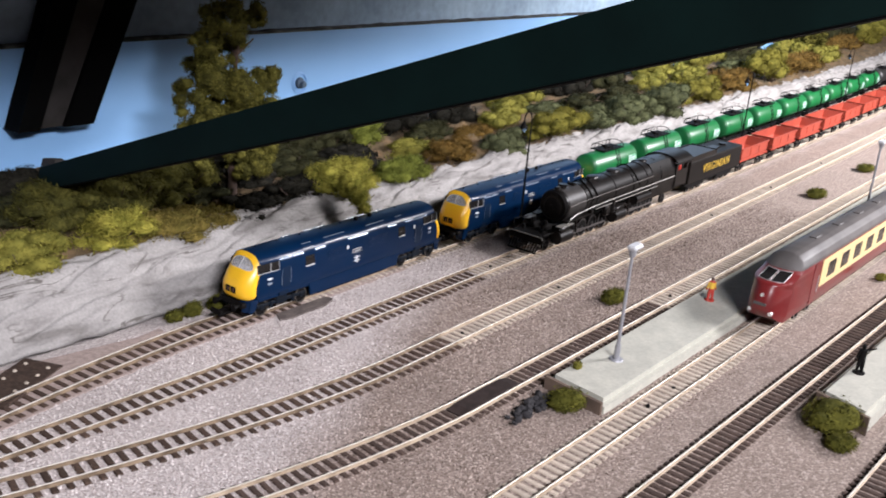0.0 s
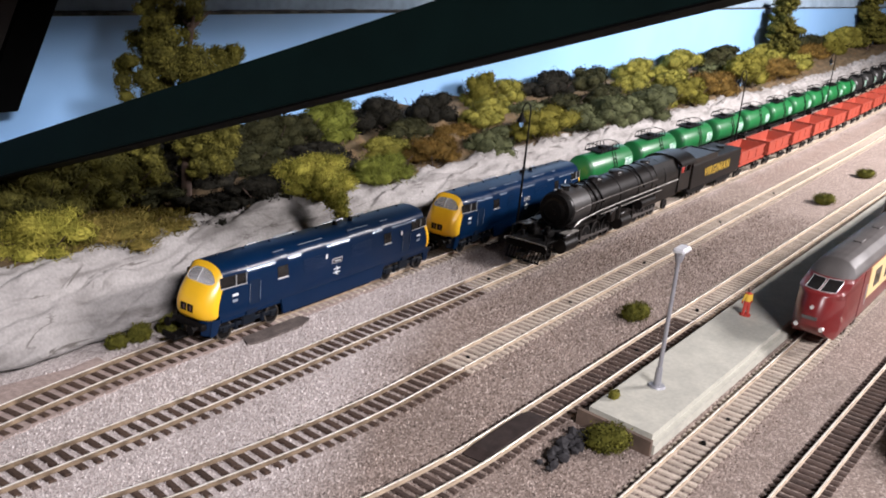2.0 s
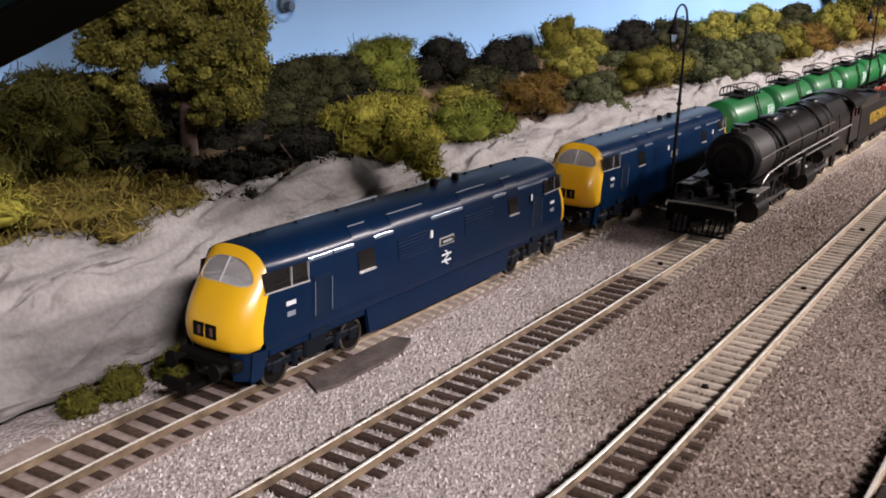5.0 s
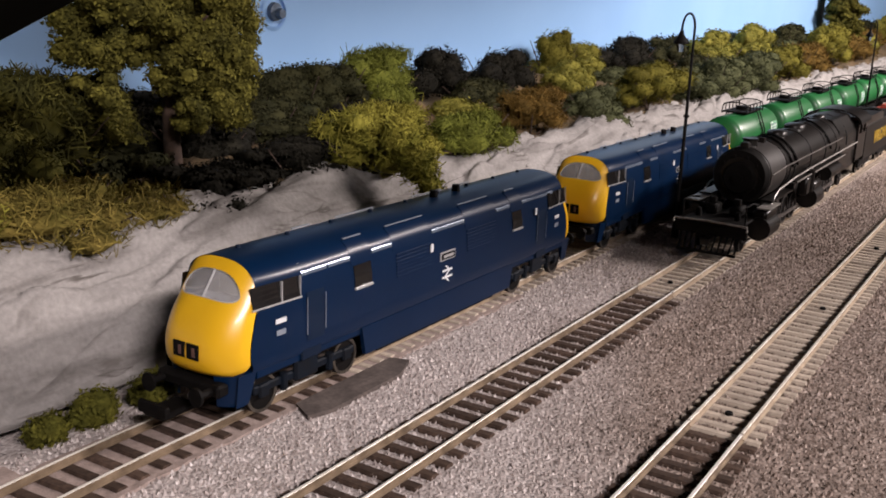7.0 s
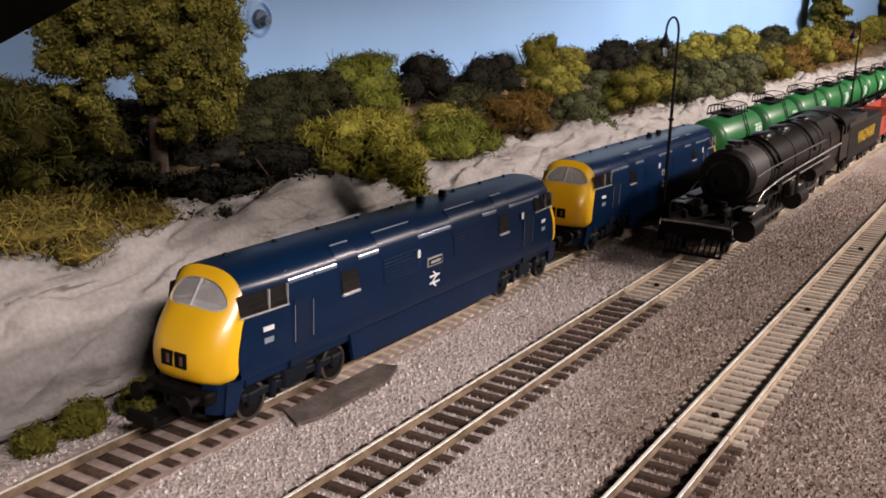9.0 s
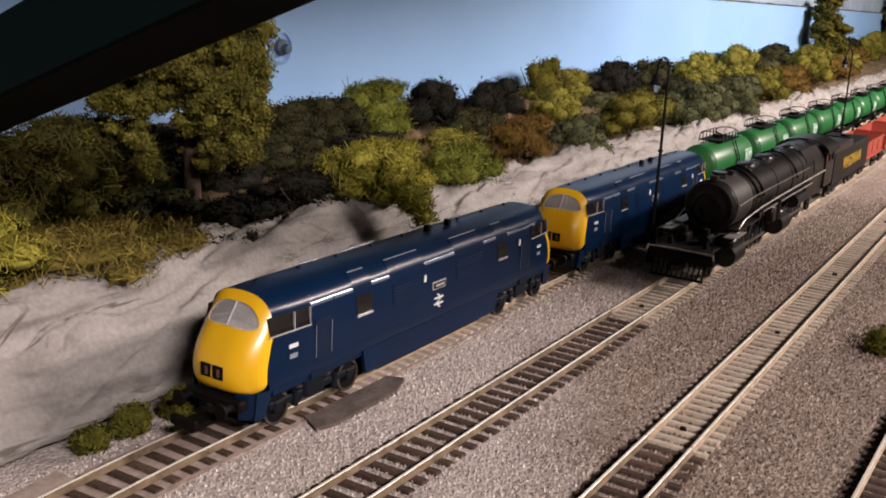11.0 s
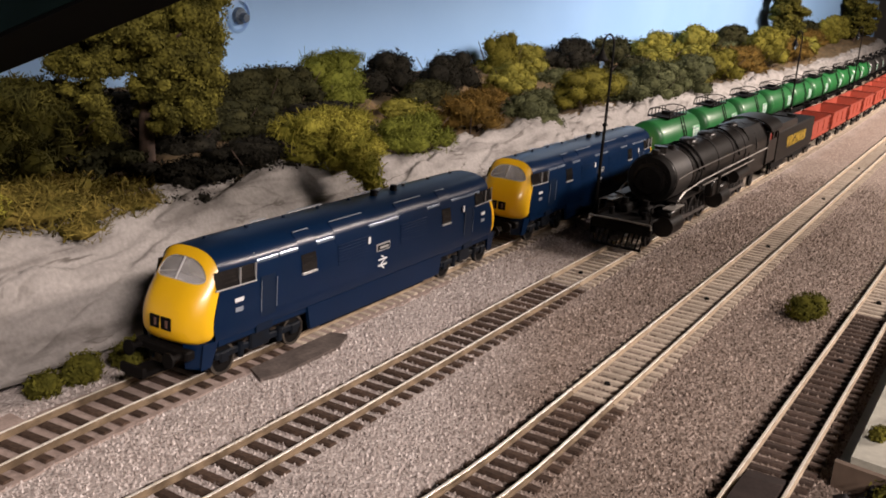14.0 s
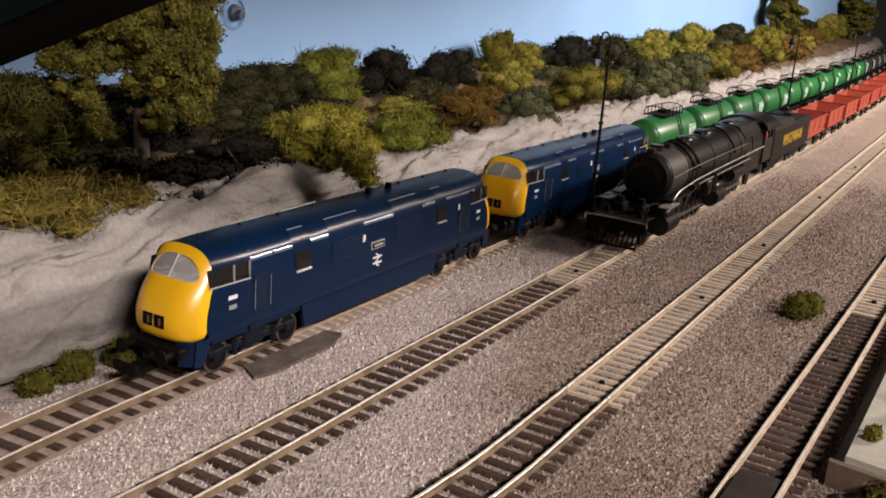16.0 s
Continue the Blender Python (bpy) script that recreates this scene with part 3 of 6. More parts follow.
def clumps(rx, ry, rz, n, seed):
    """Blobs that fill a half-buried mound of the given half-sizes."""
    rng = random.Random(seed)
    out = [(0, 0, rz * 0.1, rx * 0.62, ry * 0.7, rz * 0.75)]
    for i in range(n):
        a = math.tau * (i + rng.random() * 0.6) / n
        f = 0.45 + 0.3 * rng.random()
        q = 0.25 + 0.15 * rng.random()
        out.append((math.cos(a) * rx * f, math.sin(a) * ry * f, rz * (rng.random() * 0.95 - 0.55), rx * q, ry * q * 1.2, rz * q * 1.15))
    for i in range(max(2, n)):
        out.append((rx * (rng.random() - 0.5), ry * (rng.random() - 0.5) * 0.6, rz * (0.35 + 0.3 * rng.random()), rx * 0.27, ry * 0.32, rz * 0.32))
    return out


STYLE_WORDS = {
    "straw": "straw-coloured and green fibre bush", "lime": "bright lime-green fibre bush", "green": "mid-green fibre bush",
    "olive": "olive-green foam bush", "dark": "dark green foam bush deepened for shade", "black": "very dark blackish-green bush deepened for shade",
    "brown": "brown-gold fibre bush", "grey": "dull grey-green foam bush", "yellow": "yellow-green foam bush", "thicket": "dull olive tangled fibre bush", "moss": "moss-green foam bush", "tree": "olive foliage",
}
FIBRE = ("thicket", "straw", "lime", "green", "brown")


def bush(x, y, z0, z1, rx, ry, style, seed, density=1.0, where="on the bank", name="bush"):
    """A bush from z0 to z1, centred on x, y."""
    rz = (z1 - z0) / 2
    ob = thing(name, x, y, z0, f"{STYLE_WORDS[style]} {where}", "bush", "bushes on the bank")
    bl = [(p[0], p[1], p[2] + rz, *p[3:]) for p in clumps(rx, ry, rz, 9, seed)]
    fibre = style in FIBRE
    dist = max(0.45, x + 0.45)
    size = (0.0017 if fibre else 0.0011) * (1 if dist < 0.9 else min(2.2, dist / 0.9))
    count = int(min(13000, density * 1.0 * (rx * ry + ry * rz + rx * rz) * 3.2 / (size * size) * (1.0 if fibre else 1.2)))
    me = leaf_mesh("foliage", bl, max(250, count), size, LEAF[style], 2.6 if fibre else 1.0, seed, 0.68 if fibre else 0.76)
    o = new("foliage", me)
    o.parent = ob
    rng = random.Random(seed)
    bm = bmesh.new()
    for k in range(7):
        a = rng.random() * math.tau
        tip = (math.cos(a) * rx * 0.85, math.sin(a) * ry * 0.95, rz * (0.5 + 1.3 * rng.random()))
        mid = (tip[0] * 0.5, tip[1] * 0.5, tip[2] * 0.45)
        tube(bm, (0, 0, -0.002), mid, 0.0009, 0.0006, 5)
        tube(bm, mid, tip, 0.0006, 0.0003, 5)
    part("stem", bm, M_BARK, ob)
    return ob


# lobes of a tree's crown: x, y, z, radius
LOBES = ((-0.012, 0, 0.154, 0.022), (0.016, 0, 0.158, 0.014), (-0.030, 0, 0.138, 0.012), (-0.014, 0, 0.106, 0.028), (0.036, 0.004, 0.098, 0.015), (-0.044, 0, 0.097, 0.015),
         (0.008, -0.008, 0.084, 0.023), (0.016, -0.006, 0.062, 0.022), (0.034, 0, 0.060, 0.014), (0.014, -0.010, 0.040, 0.017), (0.026, 0, 0.030, 0.010), (0.004, 0.008, 0.030, 0.010),
         (-0.033, 0, 0.072, 0.018), (-0.036, 0, 0.048, 0.014), (0.0, 0.01, 0.130, 0.016), (-0.016, 0.006, 0.074, 0.014),
         (0.004, -0.014, 0.046, 0.016), (0.020, -0.012, 0.028, 0.013), (-0.008, -0.010, 0.064, 0.016), (-0.003, -0.012, 0.028, 0.010), (-0.036, -0.004, 0.058, 0.013), (-0.034, 0, 0.034, 0.012), (-0.030, 0, 0.022, 0.012),
         (-0.018, 0.006, 0.090, 0.018), (-0.017, 0.005, 0.056, 0.014), (-0.020, 0.008, 0.116, 0.018), (0.001, -0.012, 0.054, 0.013), (0.010, -0.013, 0.034, 0.014), (-0.006, -0.011, 0.042, 0.012))


def tree(x, y, z0, height, rx, style, seed, where):
    ob = thing("tree", x, y, z0, f"tall olive-leaved tree with brown trunk {where}", "tree", "tall trees on the bank")
    rng = random.Random(seed)
    bm = bmesh.new()
    p = Vector((0, 0, -0.004))
    r = height * 0.024
    for k in range(6):
        q = Vector(((rng.random() - 0.5) * 0.006, (rng.random() - 0.5) * 0.006, height * (k + 1) * 0.13))
        tube(bm, p, q, r, r * 0.84, 10)
        p, r = q, r * 0.84
    for k in range(9):
        a, h = rng.random() * math.tau, height * (0.2 + 0.55 * rng.random())
        tube(bm, (0, 0, h), (math.cos(a) * rx * 0.35, math.sin(a) * rx * 0.35, h + height * 0.08), height * 0.011, height * 0.003, 6)
    part("trunk", bm, M_BARK, ob, smooth=50)
    bl = []
    for lx, ly, lz, r in LOBES:
        f = height / 0.182
        for k in range(13):
            v = Vector((rng.gauss(0, 1), rng.gauss(0, 1), rng.gauss(0, 1))).normalized()
            q = r * (0.24 + 0.24 * rng.random())
            c = Vector((lx, ly, lz)) + v * r * (0.50 + 0.36 * rng.random())
            bl.append((c.x * f * rx / 0.056, c.y * f * rx / 0.056, c.z * f, q * f * rx / 0.056, q * f * rx / 0.056, q * f))
    size = 0.0010 if x < 0.5 else 0.0026
    count = 110000 if x < 0.5 else 22000
    o = new("crown", leaf_mesh("crown", bl, count, size, LEAF[style], 1.0, seed, 0.7))
    o.parent = ob
    return ob


BUSHES = (
    # x, y, z0, z1, rx, ry, style
    (-0.088, 0.238, 0.034, 0.064, 0.046, 0.030, "straw"), (-0.040, 0.240, 0.034, 0.056, 0.036, 0.024, "straw"), (-0.135, 0.246, 0.038, 0.072, 0.040, 0.030, "lime"),
    (-0.215, 0.245, 0.036, 0.070, 0.045, 0.026, "olive"), (-0.30, 0.25, 0.034, 0.068, 0.05, 0.03, "straw"),
    (0.000, 0.240, 0.038, 0.062, 0.040, 0.024, "black"), (0.060, 0.243, 0.043, 0.067, 0.042, 0.024, "black"),
    (0.112, 0.228, 0.038, 0.080, 0.050, 0.026, "lime"), (0.202, 0.228, 0.040, 0.069, 0.048, 0.022, "green"),
    (0.297, 0.236, 0.042, 0.075, 0.048, 0.022, "brown"), (0.405, 0.236, 0.032, 0.073, 0.050, 0.022, "grey"),
    (0.515, 0.232, 0.042, 0.087, 0.072, 0.026, "yellow"), (0.625, 0.238, 0.036, 0.078, 0.06, 0.03, "grey"), (0.73, 0.240, 0.034, 0.086, 0.085, 0.034, "grey"),
    (0.87, 0.240, 0.034, 0.088, 0.085, 0.034, "grey"), (1.00, 0.243, 0.038, 0.092, 0.085, 0.034, "yellow"),
    (1.17, 0.252, 0.040, 0.088, 0.10, 0.036, "brown"), (1.36, 0.258, 0.042, 0.116, 0.105, 0.035, "yellow"),
    (1.58, 0.268, 0.042, 0.088, 0.14, 0.04, "brown"), (1.82, 0.29, 0.046, 0.09, 0.14, 0.03, "olive"),
    (2.10, 0.33, 0.05, 0.094, 0.15, 0.03, "brown"), (2.42, 0.345, 0.05, 0.10, 0.16, 0.03, "yellow"), (2.8, 0.355, 0.05, 0.105, 0.2, 0.02, "olive"),
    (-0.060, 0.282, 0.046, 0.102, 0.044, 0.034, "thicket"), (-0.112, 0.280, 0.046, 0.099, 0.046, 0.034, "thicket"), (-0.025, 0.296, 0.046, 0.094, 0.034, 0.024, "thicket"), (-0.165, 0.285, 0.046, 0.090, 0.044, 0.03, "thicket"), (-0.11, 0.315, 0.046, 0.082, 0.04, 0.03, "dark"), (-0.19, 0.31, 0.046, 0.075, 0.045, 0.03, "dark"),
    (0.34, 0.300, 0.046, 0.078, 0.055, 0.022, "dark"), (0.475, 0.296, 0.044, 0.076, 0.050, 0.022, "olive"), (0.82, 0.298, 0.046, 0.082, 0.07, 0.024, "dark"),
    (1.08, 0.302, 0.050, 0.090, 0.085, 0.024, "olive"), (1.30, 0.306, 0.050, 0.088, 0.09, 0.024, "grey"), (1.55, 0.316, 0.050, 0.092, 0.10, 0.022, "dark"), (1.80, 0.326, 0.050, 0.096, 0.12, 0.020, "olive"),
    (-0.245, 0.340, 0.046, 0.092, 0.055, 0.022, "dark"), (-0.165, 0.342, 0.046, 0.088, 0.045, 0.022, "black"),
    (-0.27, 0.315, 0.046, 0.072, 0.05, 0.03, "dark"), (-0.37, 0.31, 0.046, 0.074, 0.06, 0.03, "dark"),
    # mostly dark bushes that fill in the shadow between front and back rows
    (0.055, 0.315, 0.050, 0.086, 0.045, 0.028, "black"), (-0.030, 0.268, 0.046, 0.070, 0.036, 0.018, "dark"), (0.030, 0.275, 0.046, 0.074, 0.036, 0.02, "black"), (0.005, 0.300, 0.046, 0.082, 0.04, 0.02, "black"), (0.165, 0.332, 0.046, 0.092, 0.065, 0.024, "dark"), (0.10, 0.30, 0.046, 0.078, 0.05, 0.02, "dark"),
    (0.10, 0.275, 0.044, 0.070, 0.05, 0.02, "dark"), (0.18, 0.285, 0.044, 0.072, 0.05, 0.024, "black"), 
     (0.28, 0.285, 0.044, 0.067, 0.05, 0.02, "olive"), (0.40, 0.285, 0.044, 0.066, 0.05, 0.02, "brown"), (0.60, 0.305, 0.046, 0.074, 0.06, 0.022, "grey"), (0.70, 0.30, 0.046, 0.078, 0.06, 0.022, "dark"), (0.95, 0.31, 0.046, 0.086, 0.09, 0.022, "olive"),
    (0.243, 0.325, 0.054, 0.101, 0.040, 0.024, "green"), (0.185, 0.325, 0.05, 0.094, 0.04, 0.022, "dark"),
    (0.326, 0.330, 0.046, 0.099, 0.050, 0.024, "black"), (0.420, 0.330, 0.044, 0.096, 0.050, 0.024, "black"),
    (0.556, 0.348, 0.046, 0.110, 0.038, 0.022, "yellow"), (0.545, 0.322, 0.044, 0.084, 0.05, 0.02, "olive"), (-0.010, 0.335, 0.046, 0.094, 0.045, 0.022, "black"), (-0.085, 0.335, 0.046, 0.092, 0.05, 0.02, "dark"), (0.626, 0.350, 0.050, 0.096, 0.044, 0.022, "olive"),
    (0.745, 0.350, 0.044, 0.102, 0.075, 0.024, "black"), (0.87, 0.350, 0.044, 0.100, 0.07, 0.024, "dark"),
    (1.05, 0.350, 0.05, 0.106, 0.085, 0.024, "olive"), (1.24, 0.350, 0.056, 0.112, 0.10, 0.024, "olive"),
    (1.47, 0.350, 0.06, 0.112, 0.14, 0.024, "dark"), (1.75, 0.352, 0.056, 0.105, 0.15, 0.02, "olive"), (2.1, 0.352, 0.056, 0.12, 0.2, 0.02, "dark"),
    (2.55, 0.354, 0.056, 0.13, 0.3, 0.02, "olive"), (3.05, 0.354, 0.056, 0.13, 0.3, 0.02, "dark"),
)
for i, (x, y, z0, z1, rx, ry, style) in enumerate(BUSHES):
    bush(x, y, z0, z1, rx, ry, style, 40 + i)
# a trailing branch of the lime bush over the rock
o = new("bush_tip", leaf_mesh("bush_tip", [(0, 0, 0.012, 0.013, 0.008, 0.012), (-0.004, -0.012, 0, 0.009, 0.008, 0.010), (-0.006, -0.020, -0.010, 0.006, 0.005, 0.007)], 1500, 0.0021, LEAF["lime"], 2.6, 9))
o.location = (0.098, 0.204, 0.052)
tagged(o, "lime-green fibre branch trailing over the rock", "bush", "bushes on the bank")

tree(0.0, 0.262, 0.056, 0.182, 0.062, "tree", 5, "on the bank by the backscene")
tree(1.84, 0.335, 0.055, 0.165, 0.085, "tree", 6, "far along the bank")
tree(2.85, 0.340, 0.055, 0.19, 0.11, "tree", 7, "far along the bank")


# ---- tracks ----
def sleeper_mesh(name, length, width, height, material):
    bm = bmesh.new()
    h, w, l = height, width / 2, length / 2
    prof = [(-w, -h), (w, -h), (w * 0.92, -h * 0.35), (w * 0.62, 0), (-w * 0.62, 0), (-w * 0.92, -h * 0.35)]
    loft(bm, [[(x, y, z) for x, z in prof] for y in (-l, l)])
    return mesh_of(name, bm, material)


SLEEPERS = {
    "brown": (sleeper_mesh("sleeper", 0.0288, 0.0046, 0.0024, M_SLEEPER), 0.0085),
    "pale": (sleeper_mesh("sleeper", 0.0286, 0.0038, 0.0022, M_SLEEPPALE), 0.0072),
    "dark": (sleeper_mesh("sleeper", 0.0286, 0.0042, 0.0022, M_SLEEPDARK), 0.0072),
}


def rail_sweep(bm, line, offset):
    """An I-section rail along a line of x, y points, shifted sideways."""
    prof = [(-0.0010, -0.0026), (0.0010, -0.0026), (0.0010, -0.0022), (0.0003, -0.0019), (0.0003, -0.0010), (0.00058, -0.0008), (0.00058, -0.0001), (0.00048, 0.0), (-0.00048, 0.0), (-0.00058, -0.0001), (-0.00058, -0.0008), (-0.0003, -0.0010), (-0.0003, -0.0019), (-0.0010, -0.0022)]
    rings = []
    for k, (x, y) in enumerate(line):
        xa, ya = line[max(0, k - 1)]
        xb, yb = line[min(len(line) - 1, k + 1)]
        t = Vector((xb - xa, yb - ya)).normalized()
        n = Vector((-t.y, t.x))
        rings.append([(x + n.x * (offset + p), y + n.y * (offset + p), q) for p, q in prof])
    loft(bm, rings)


def steps(a, b, step):
    n = max(1, round((b - a) / step))
    return [a + (b - a) * i / n for i in range(n + 1)]


def track(number, stretches, label):
    """stretches: (from x, to x, style, rail material). Sleepers near the walk are single pieces."""
    f = TRACKS[number]
    ob = thing("railway_track", 0, 0, 0, label, "railway track", "parallel model railway tracks")
    far_v, far_f, far_m = [], [], None
    for a, b, style, rail in stretches:
        line = [(x, f(x)) for x in steps(a + 0.0004, b - 0.0004, 0.018 if b < 1 else 0.05)]
        for side in (0.0089, -0.0089):
            bm = bmesh.new()
            rail_sweep(bm, line, side)
            o = part("rail", bm, rail, ob, smooth=30)
            o.data.materials.append(M_RAILSIDE if rail == M_RAIL else M_RAILSIDEPALE)
            for p in o.data.polygons:
                p.material_index = 0 if p.normal.z > 0.5 and p.center.z > -0.0005 else 1
        me, pitch = SLEEPERS[style]
        x = a + pitch / 2
        k = 0
        while x < b:
            turn = math.atan((f(x + 0.002) - f(x - 0.002)) / 0.004)
            m = pose(x, f(x), (-0.0031 if style == "pale" else -0.0030) + random.uniform(-0.0002, 0.0002), 0, 0, math.degrees(turn) + random.uniform(-1, 1))
            if x < 0.75:
                o = new("sleeper", me)
                o.parent = ob
                o.matrix_basis = m
            else:
                base = len(far_v)
                far_v += [tuple(m @ v.co) for v in me.vertices]
                far_f += [[base + i for i in p.vertices] for p in me.polygons]
                far_m = me.materials[0]
            x += pitch
    if far_v:
        me = bpy.data.meshes.new("sleeper_run")
        me.from_pydata(far_v, [], far_f)
        me.materials.append(far_m)
        o = new("sleeper_run", me)
        o.parent = ob
        o["kind"] = "stuff"
    return ob


def track_pins(number, xs):
    for x in xs:
        bm = bmesh.new()
        tube(bm, (0, 0, -0.001), (0, 0, 0.0009), 0.0016, 0.0013, 8)
        o = tagged(new("track_pin", mesh_of("track_pin", bm, M_BLACK)), "small black track pin in the trackbed", "pin", "track pins", "")
        o.location = (x, TRACKS[number](x) + 0.001, -0.0030)


track(1, [(X0, -0.03, "brown", M_RAIL), (-0.03, X1, "pale", M_RAILPALE)], "model railway track with brass-coloured rails under the blue locomotives")
track(2, [(X0, 0.140, "brown", M_RAIL), (0.140, X1, "pale", M_RAILPALE)], "model railway track with brown sleepers ending at the steam locomotive")
track(3, [(X0, 0.0, "brown", M_RAIL), (0.0, X1, "pale", M_RAILPALE)], "empty track with brown sleepers joining dusty pale track")
track(4, [(X0, 0.205, "dark", M_RAILPALE), (0.205, X1, "pale", M_RAILPALE)], "dark-sleepered track beside the narrow grey platform")
track(5, [(X0, X1, "pale", M_RAILPALE)], "dusty pale track leading to the maroon railcar")
track(6, [(X0, X1, "dark", M_RAILPALE)], "dark-sleepered track with bright rails")
track(7, [(X0, X1, "dark", M_RAILPALE)], "dark-sleepered track at the platform's far side")

# dark turnout plate with pale chair studs beside the first track
plate = thing("turnout_plate", -0.27, 0.164, -0.0028, "dark brown turnout plate with two rows of pale studs", "turnout plate", turn=25)
bm = bmesh.new()
box(bm, (0, 0, 0), (0.064, 0.030, 0.0026), 0.0006)
part("base", bm, M_SLEEPER, plate)
for k in range(5):
    for yy in (-0.0085, 0.0085):
        bm = bmesh.new()
        tube(bm, (-0.024 + k * 0.012, yy, 0.001), (-0.024 + k * 0.012, yy, 0.0021), 0.0016, 0.0012, 8)
        part("stud", bm, M_SLEEPPALE, plate)
track_pins(3, (0.020, 0.170, 0.318, 0.526, 0.728, 0.95))
track_pins(2, (0.166,))
track_pins(4, (0.12, 0.235))
track_pins(5, (0.06, 0.02))


# ---- blue diesel locomotives ----
HW = 0.0179


def side_profile():
    """Half outline of the body, from the skirt up to the roof ridge, as y, z."""
    pts = [(0.0174, 0.0160), (HW, 0.0175), (HW, 0.022), (HW, 0.030), (0.0172, 0.0375), (0.0163, 0.0425)]
    for k in range(1, 9):
        a = k / 8 * math.pi / 2
        pts.append((0.0163 * math.cos(a) ** 0.82 if k < 8 else 0.0, 0.0425 + 0.0087 * math.sin(a) ** 0.95))
    return pts


def nose_x(y, z):
    """How far the end face lies behind the foremost point."""
    if z < 0.0225:
        t = (0.0225 - z) / 0.0065
        d = 0.0020 + 0.0018 * t * t
    elif z < 0.0345:
        t = (z - 0.0225) / 0.012
        d = 0.0020 + 0.0040 * t * t
    else:
        d = 0.0060 + (z - 0.0345) * 0.72
    k = abs(y) / HW
    return d + 0.0016 * k ** 2 + 0.0068 * k ** 4.2


def taper(x, length):
    """The body draws in towards its ends."""
    d = min(x, length - x)
    return 1.0 - 0.085 * (1 - smooth_step(-0.010, 0.055, d)) ** 1.5


def body_ring(x, shrink=1.0, end=None, length=0.0):
    half = side_profile()
    ring = half + [(-y, z) for y, z in reversed(half[:-1])]
    out = []
    for y, z in ring:
        yy, zz = y * shrink, 0.028 + (z - 0.028) * shrink
        xx = x if end is None else (nose_x(yy, zz) if end == 0 else length - nose_x(yy, zz))
        out.append((xx, yy, zz))
    return out


def in_face(y, z):
    """Inside the front outline of the body, with rounded lower corners."""
    half = side_profile()
    if z < 0.0163 or z > half[-1][1] - 1e-5:
        return False
    w = next((a[0] + (b[0] - a[0]) * (z - a[1]) / (b[1] - a[1]) for a, b in zip(half, half[1:]) if a[1] <= z <= b[1]), 0.0)
    low = max(0.0, 0.0205 - z)
    return abs(y) <= w - 0.45 * low * low / 0.0042


def in_screen(y, z):
    """Inside the arched windscreen opening."""
    k = abs(y) / 0.0140
    return k < 1 and 0.0394 - 0.0008 * k ** 2 + 0.0014 * k ** 12 < z < 0.0402 + 0.0074 * (1 - k ** 2.9) ** 0.7


def reach(inside, cy, cz, a):
    """Distance from a centre to the edge of an outline, in the direction a."""
    lo, hi = 0.0, 0.06
    for _ in range(26):
        m = (lo + hi) / 2
        lo, hi = (m, hi) if inside(cy + math.cos(a) * m, cz + math.sin(a) * m) else (lo, m)
    return lo


def outline(inside, cy, cz, n=96):
    turns = [k * math.tau / n for k in range(n)]
    return [(cy + math.cos(a) * d, cz + math.sin(a) * d) for a, d in ((a, reach(inside, cy, cz, a)) for a in turns)]


FACE_EDGE, SCREEN_EDGE = outline(in_face, 0.0, 0.0425), outline(in_screen, 0.0, 0.0425)


def arrow_logo(bm, cx, cz, s, y):
    def bar(pts):
        loft(bm, [[(cx + px * s, y, cz + pz * s) for px, pz in pts], [(cx + px * s, y - 0.00025, cz + pz * s) for px, pz in pts]])
    bar([(-1, 0.28), (1, 0.28), (1, 0.50), (-1, 0.50)])
    bar([(-1, -0.50), (1, -0.50), (1, -0.28), (-1, -0.28)])
    bar([(-0.55, -0.28), (-0.25, -0.28), (0.55, 0.28), (0.25, 0.28)])
    bar([(0.05, 0.50), (0.38, 0.50), (-0.15, 0.92), (-0.5, 0.92)])
    bar([(0.15, -0.92), (0.5, -0.92), (-0.05, -0.50), (-0.38, -0.50)])


def text_part(name, words, size, m, material, parent, depth=0.0002):
    cu = bpy.data.curves.new(name, "FONT")
    cu.body, cu.size, cu.extrude, cu.align_x, cu.align_y = words, size, depth, "CENTER", "CENTER"
    cu.space_character = 1.2
    tmp = bpy.data.objects.new(name, cu)
    scene.collection.objects.link(tmp)
    me = bpy.data.meshes.new_from_object(tmp.evaluated_get(bpy.context.evaluated_depsgraph_get()))
    bpy.data.objects.remove(tmp)
    me.materials.append(material)
    o = new(name, me)
    o.parent, o.matrix_basis = parent, m
    return o


def wheel(parent, x, y, z, r, name="wheel", spokes=0, material=None, side=-1, tyre=None):
    bm = bmesh.new()
    tube(bm, (x, y - 0.0011, z), (x, y + 0.0011, z), r, r, 24)
    o = part(name, bm, material or M_BLACK, parent, smooth=40)
    bm = bmesh.new()
    f = y + side * 0.0012
    rings = []
    for rr, d in ((r * 1.0, 0), (r * 1.0, 0.0004), (r * 0.84, 0.0004), (r * 0.84, 0)):
        rings.append([(x + math.cos(k * math.tau / 24) * rr, f + side * d, z + math.sin(k * math.tau / 24) * rr) for k in range(24)])
    loft(bm, rings, False)
    tube(bm, (x, f, z), (x, f + side * 0.0008, z), r * 0.22, seg=8)
    t = part("tyre", bm, tyre or M_STEEL, o, smooth=40)
    return o


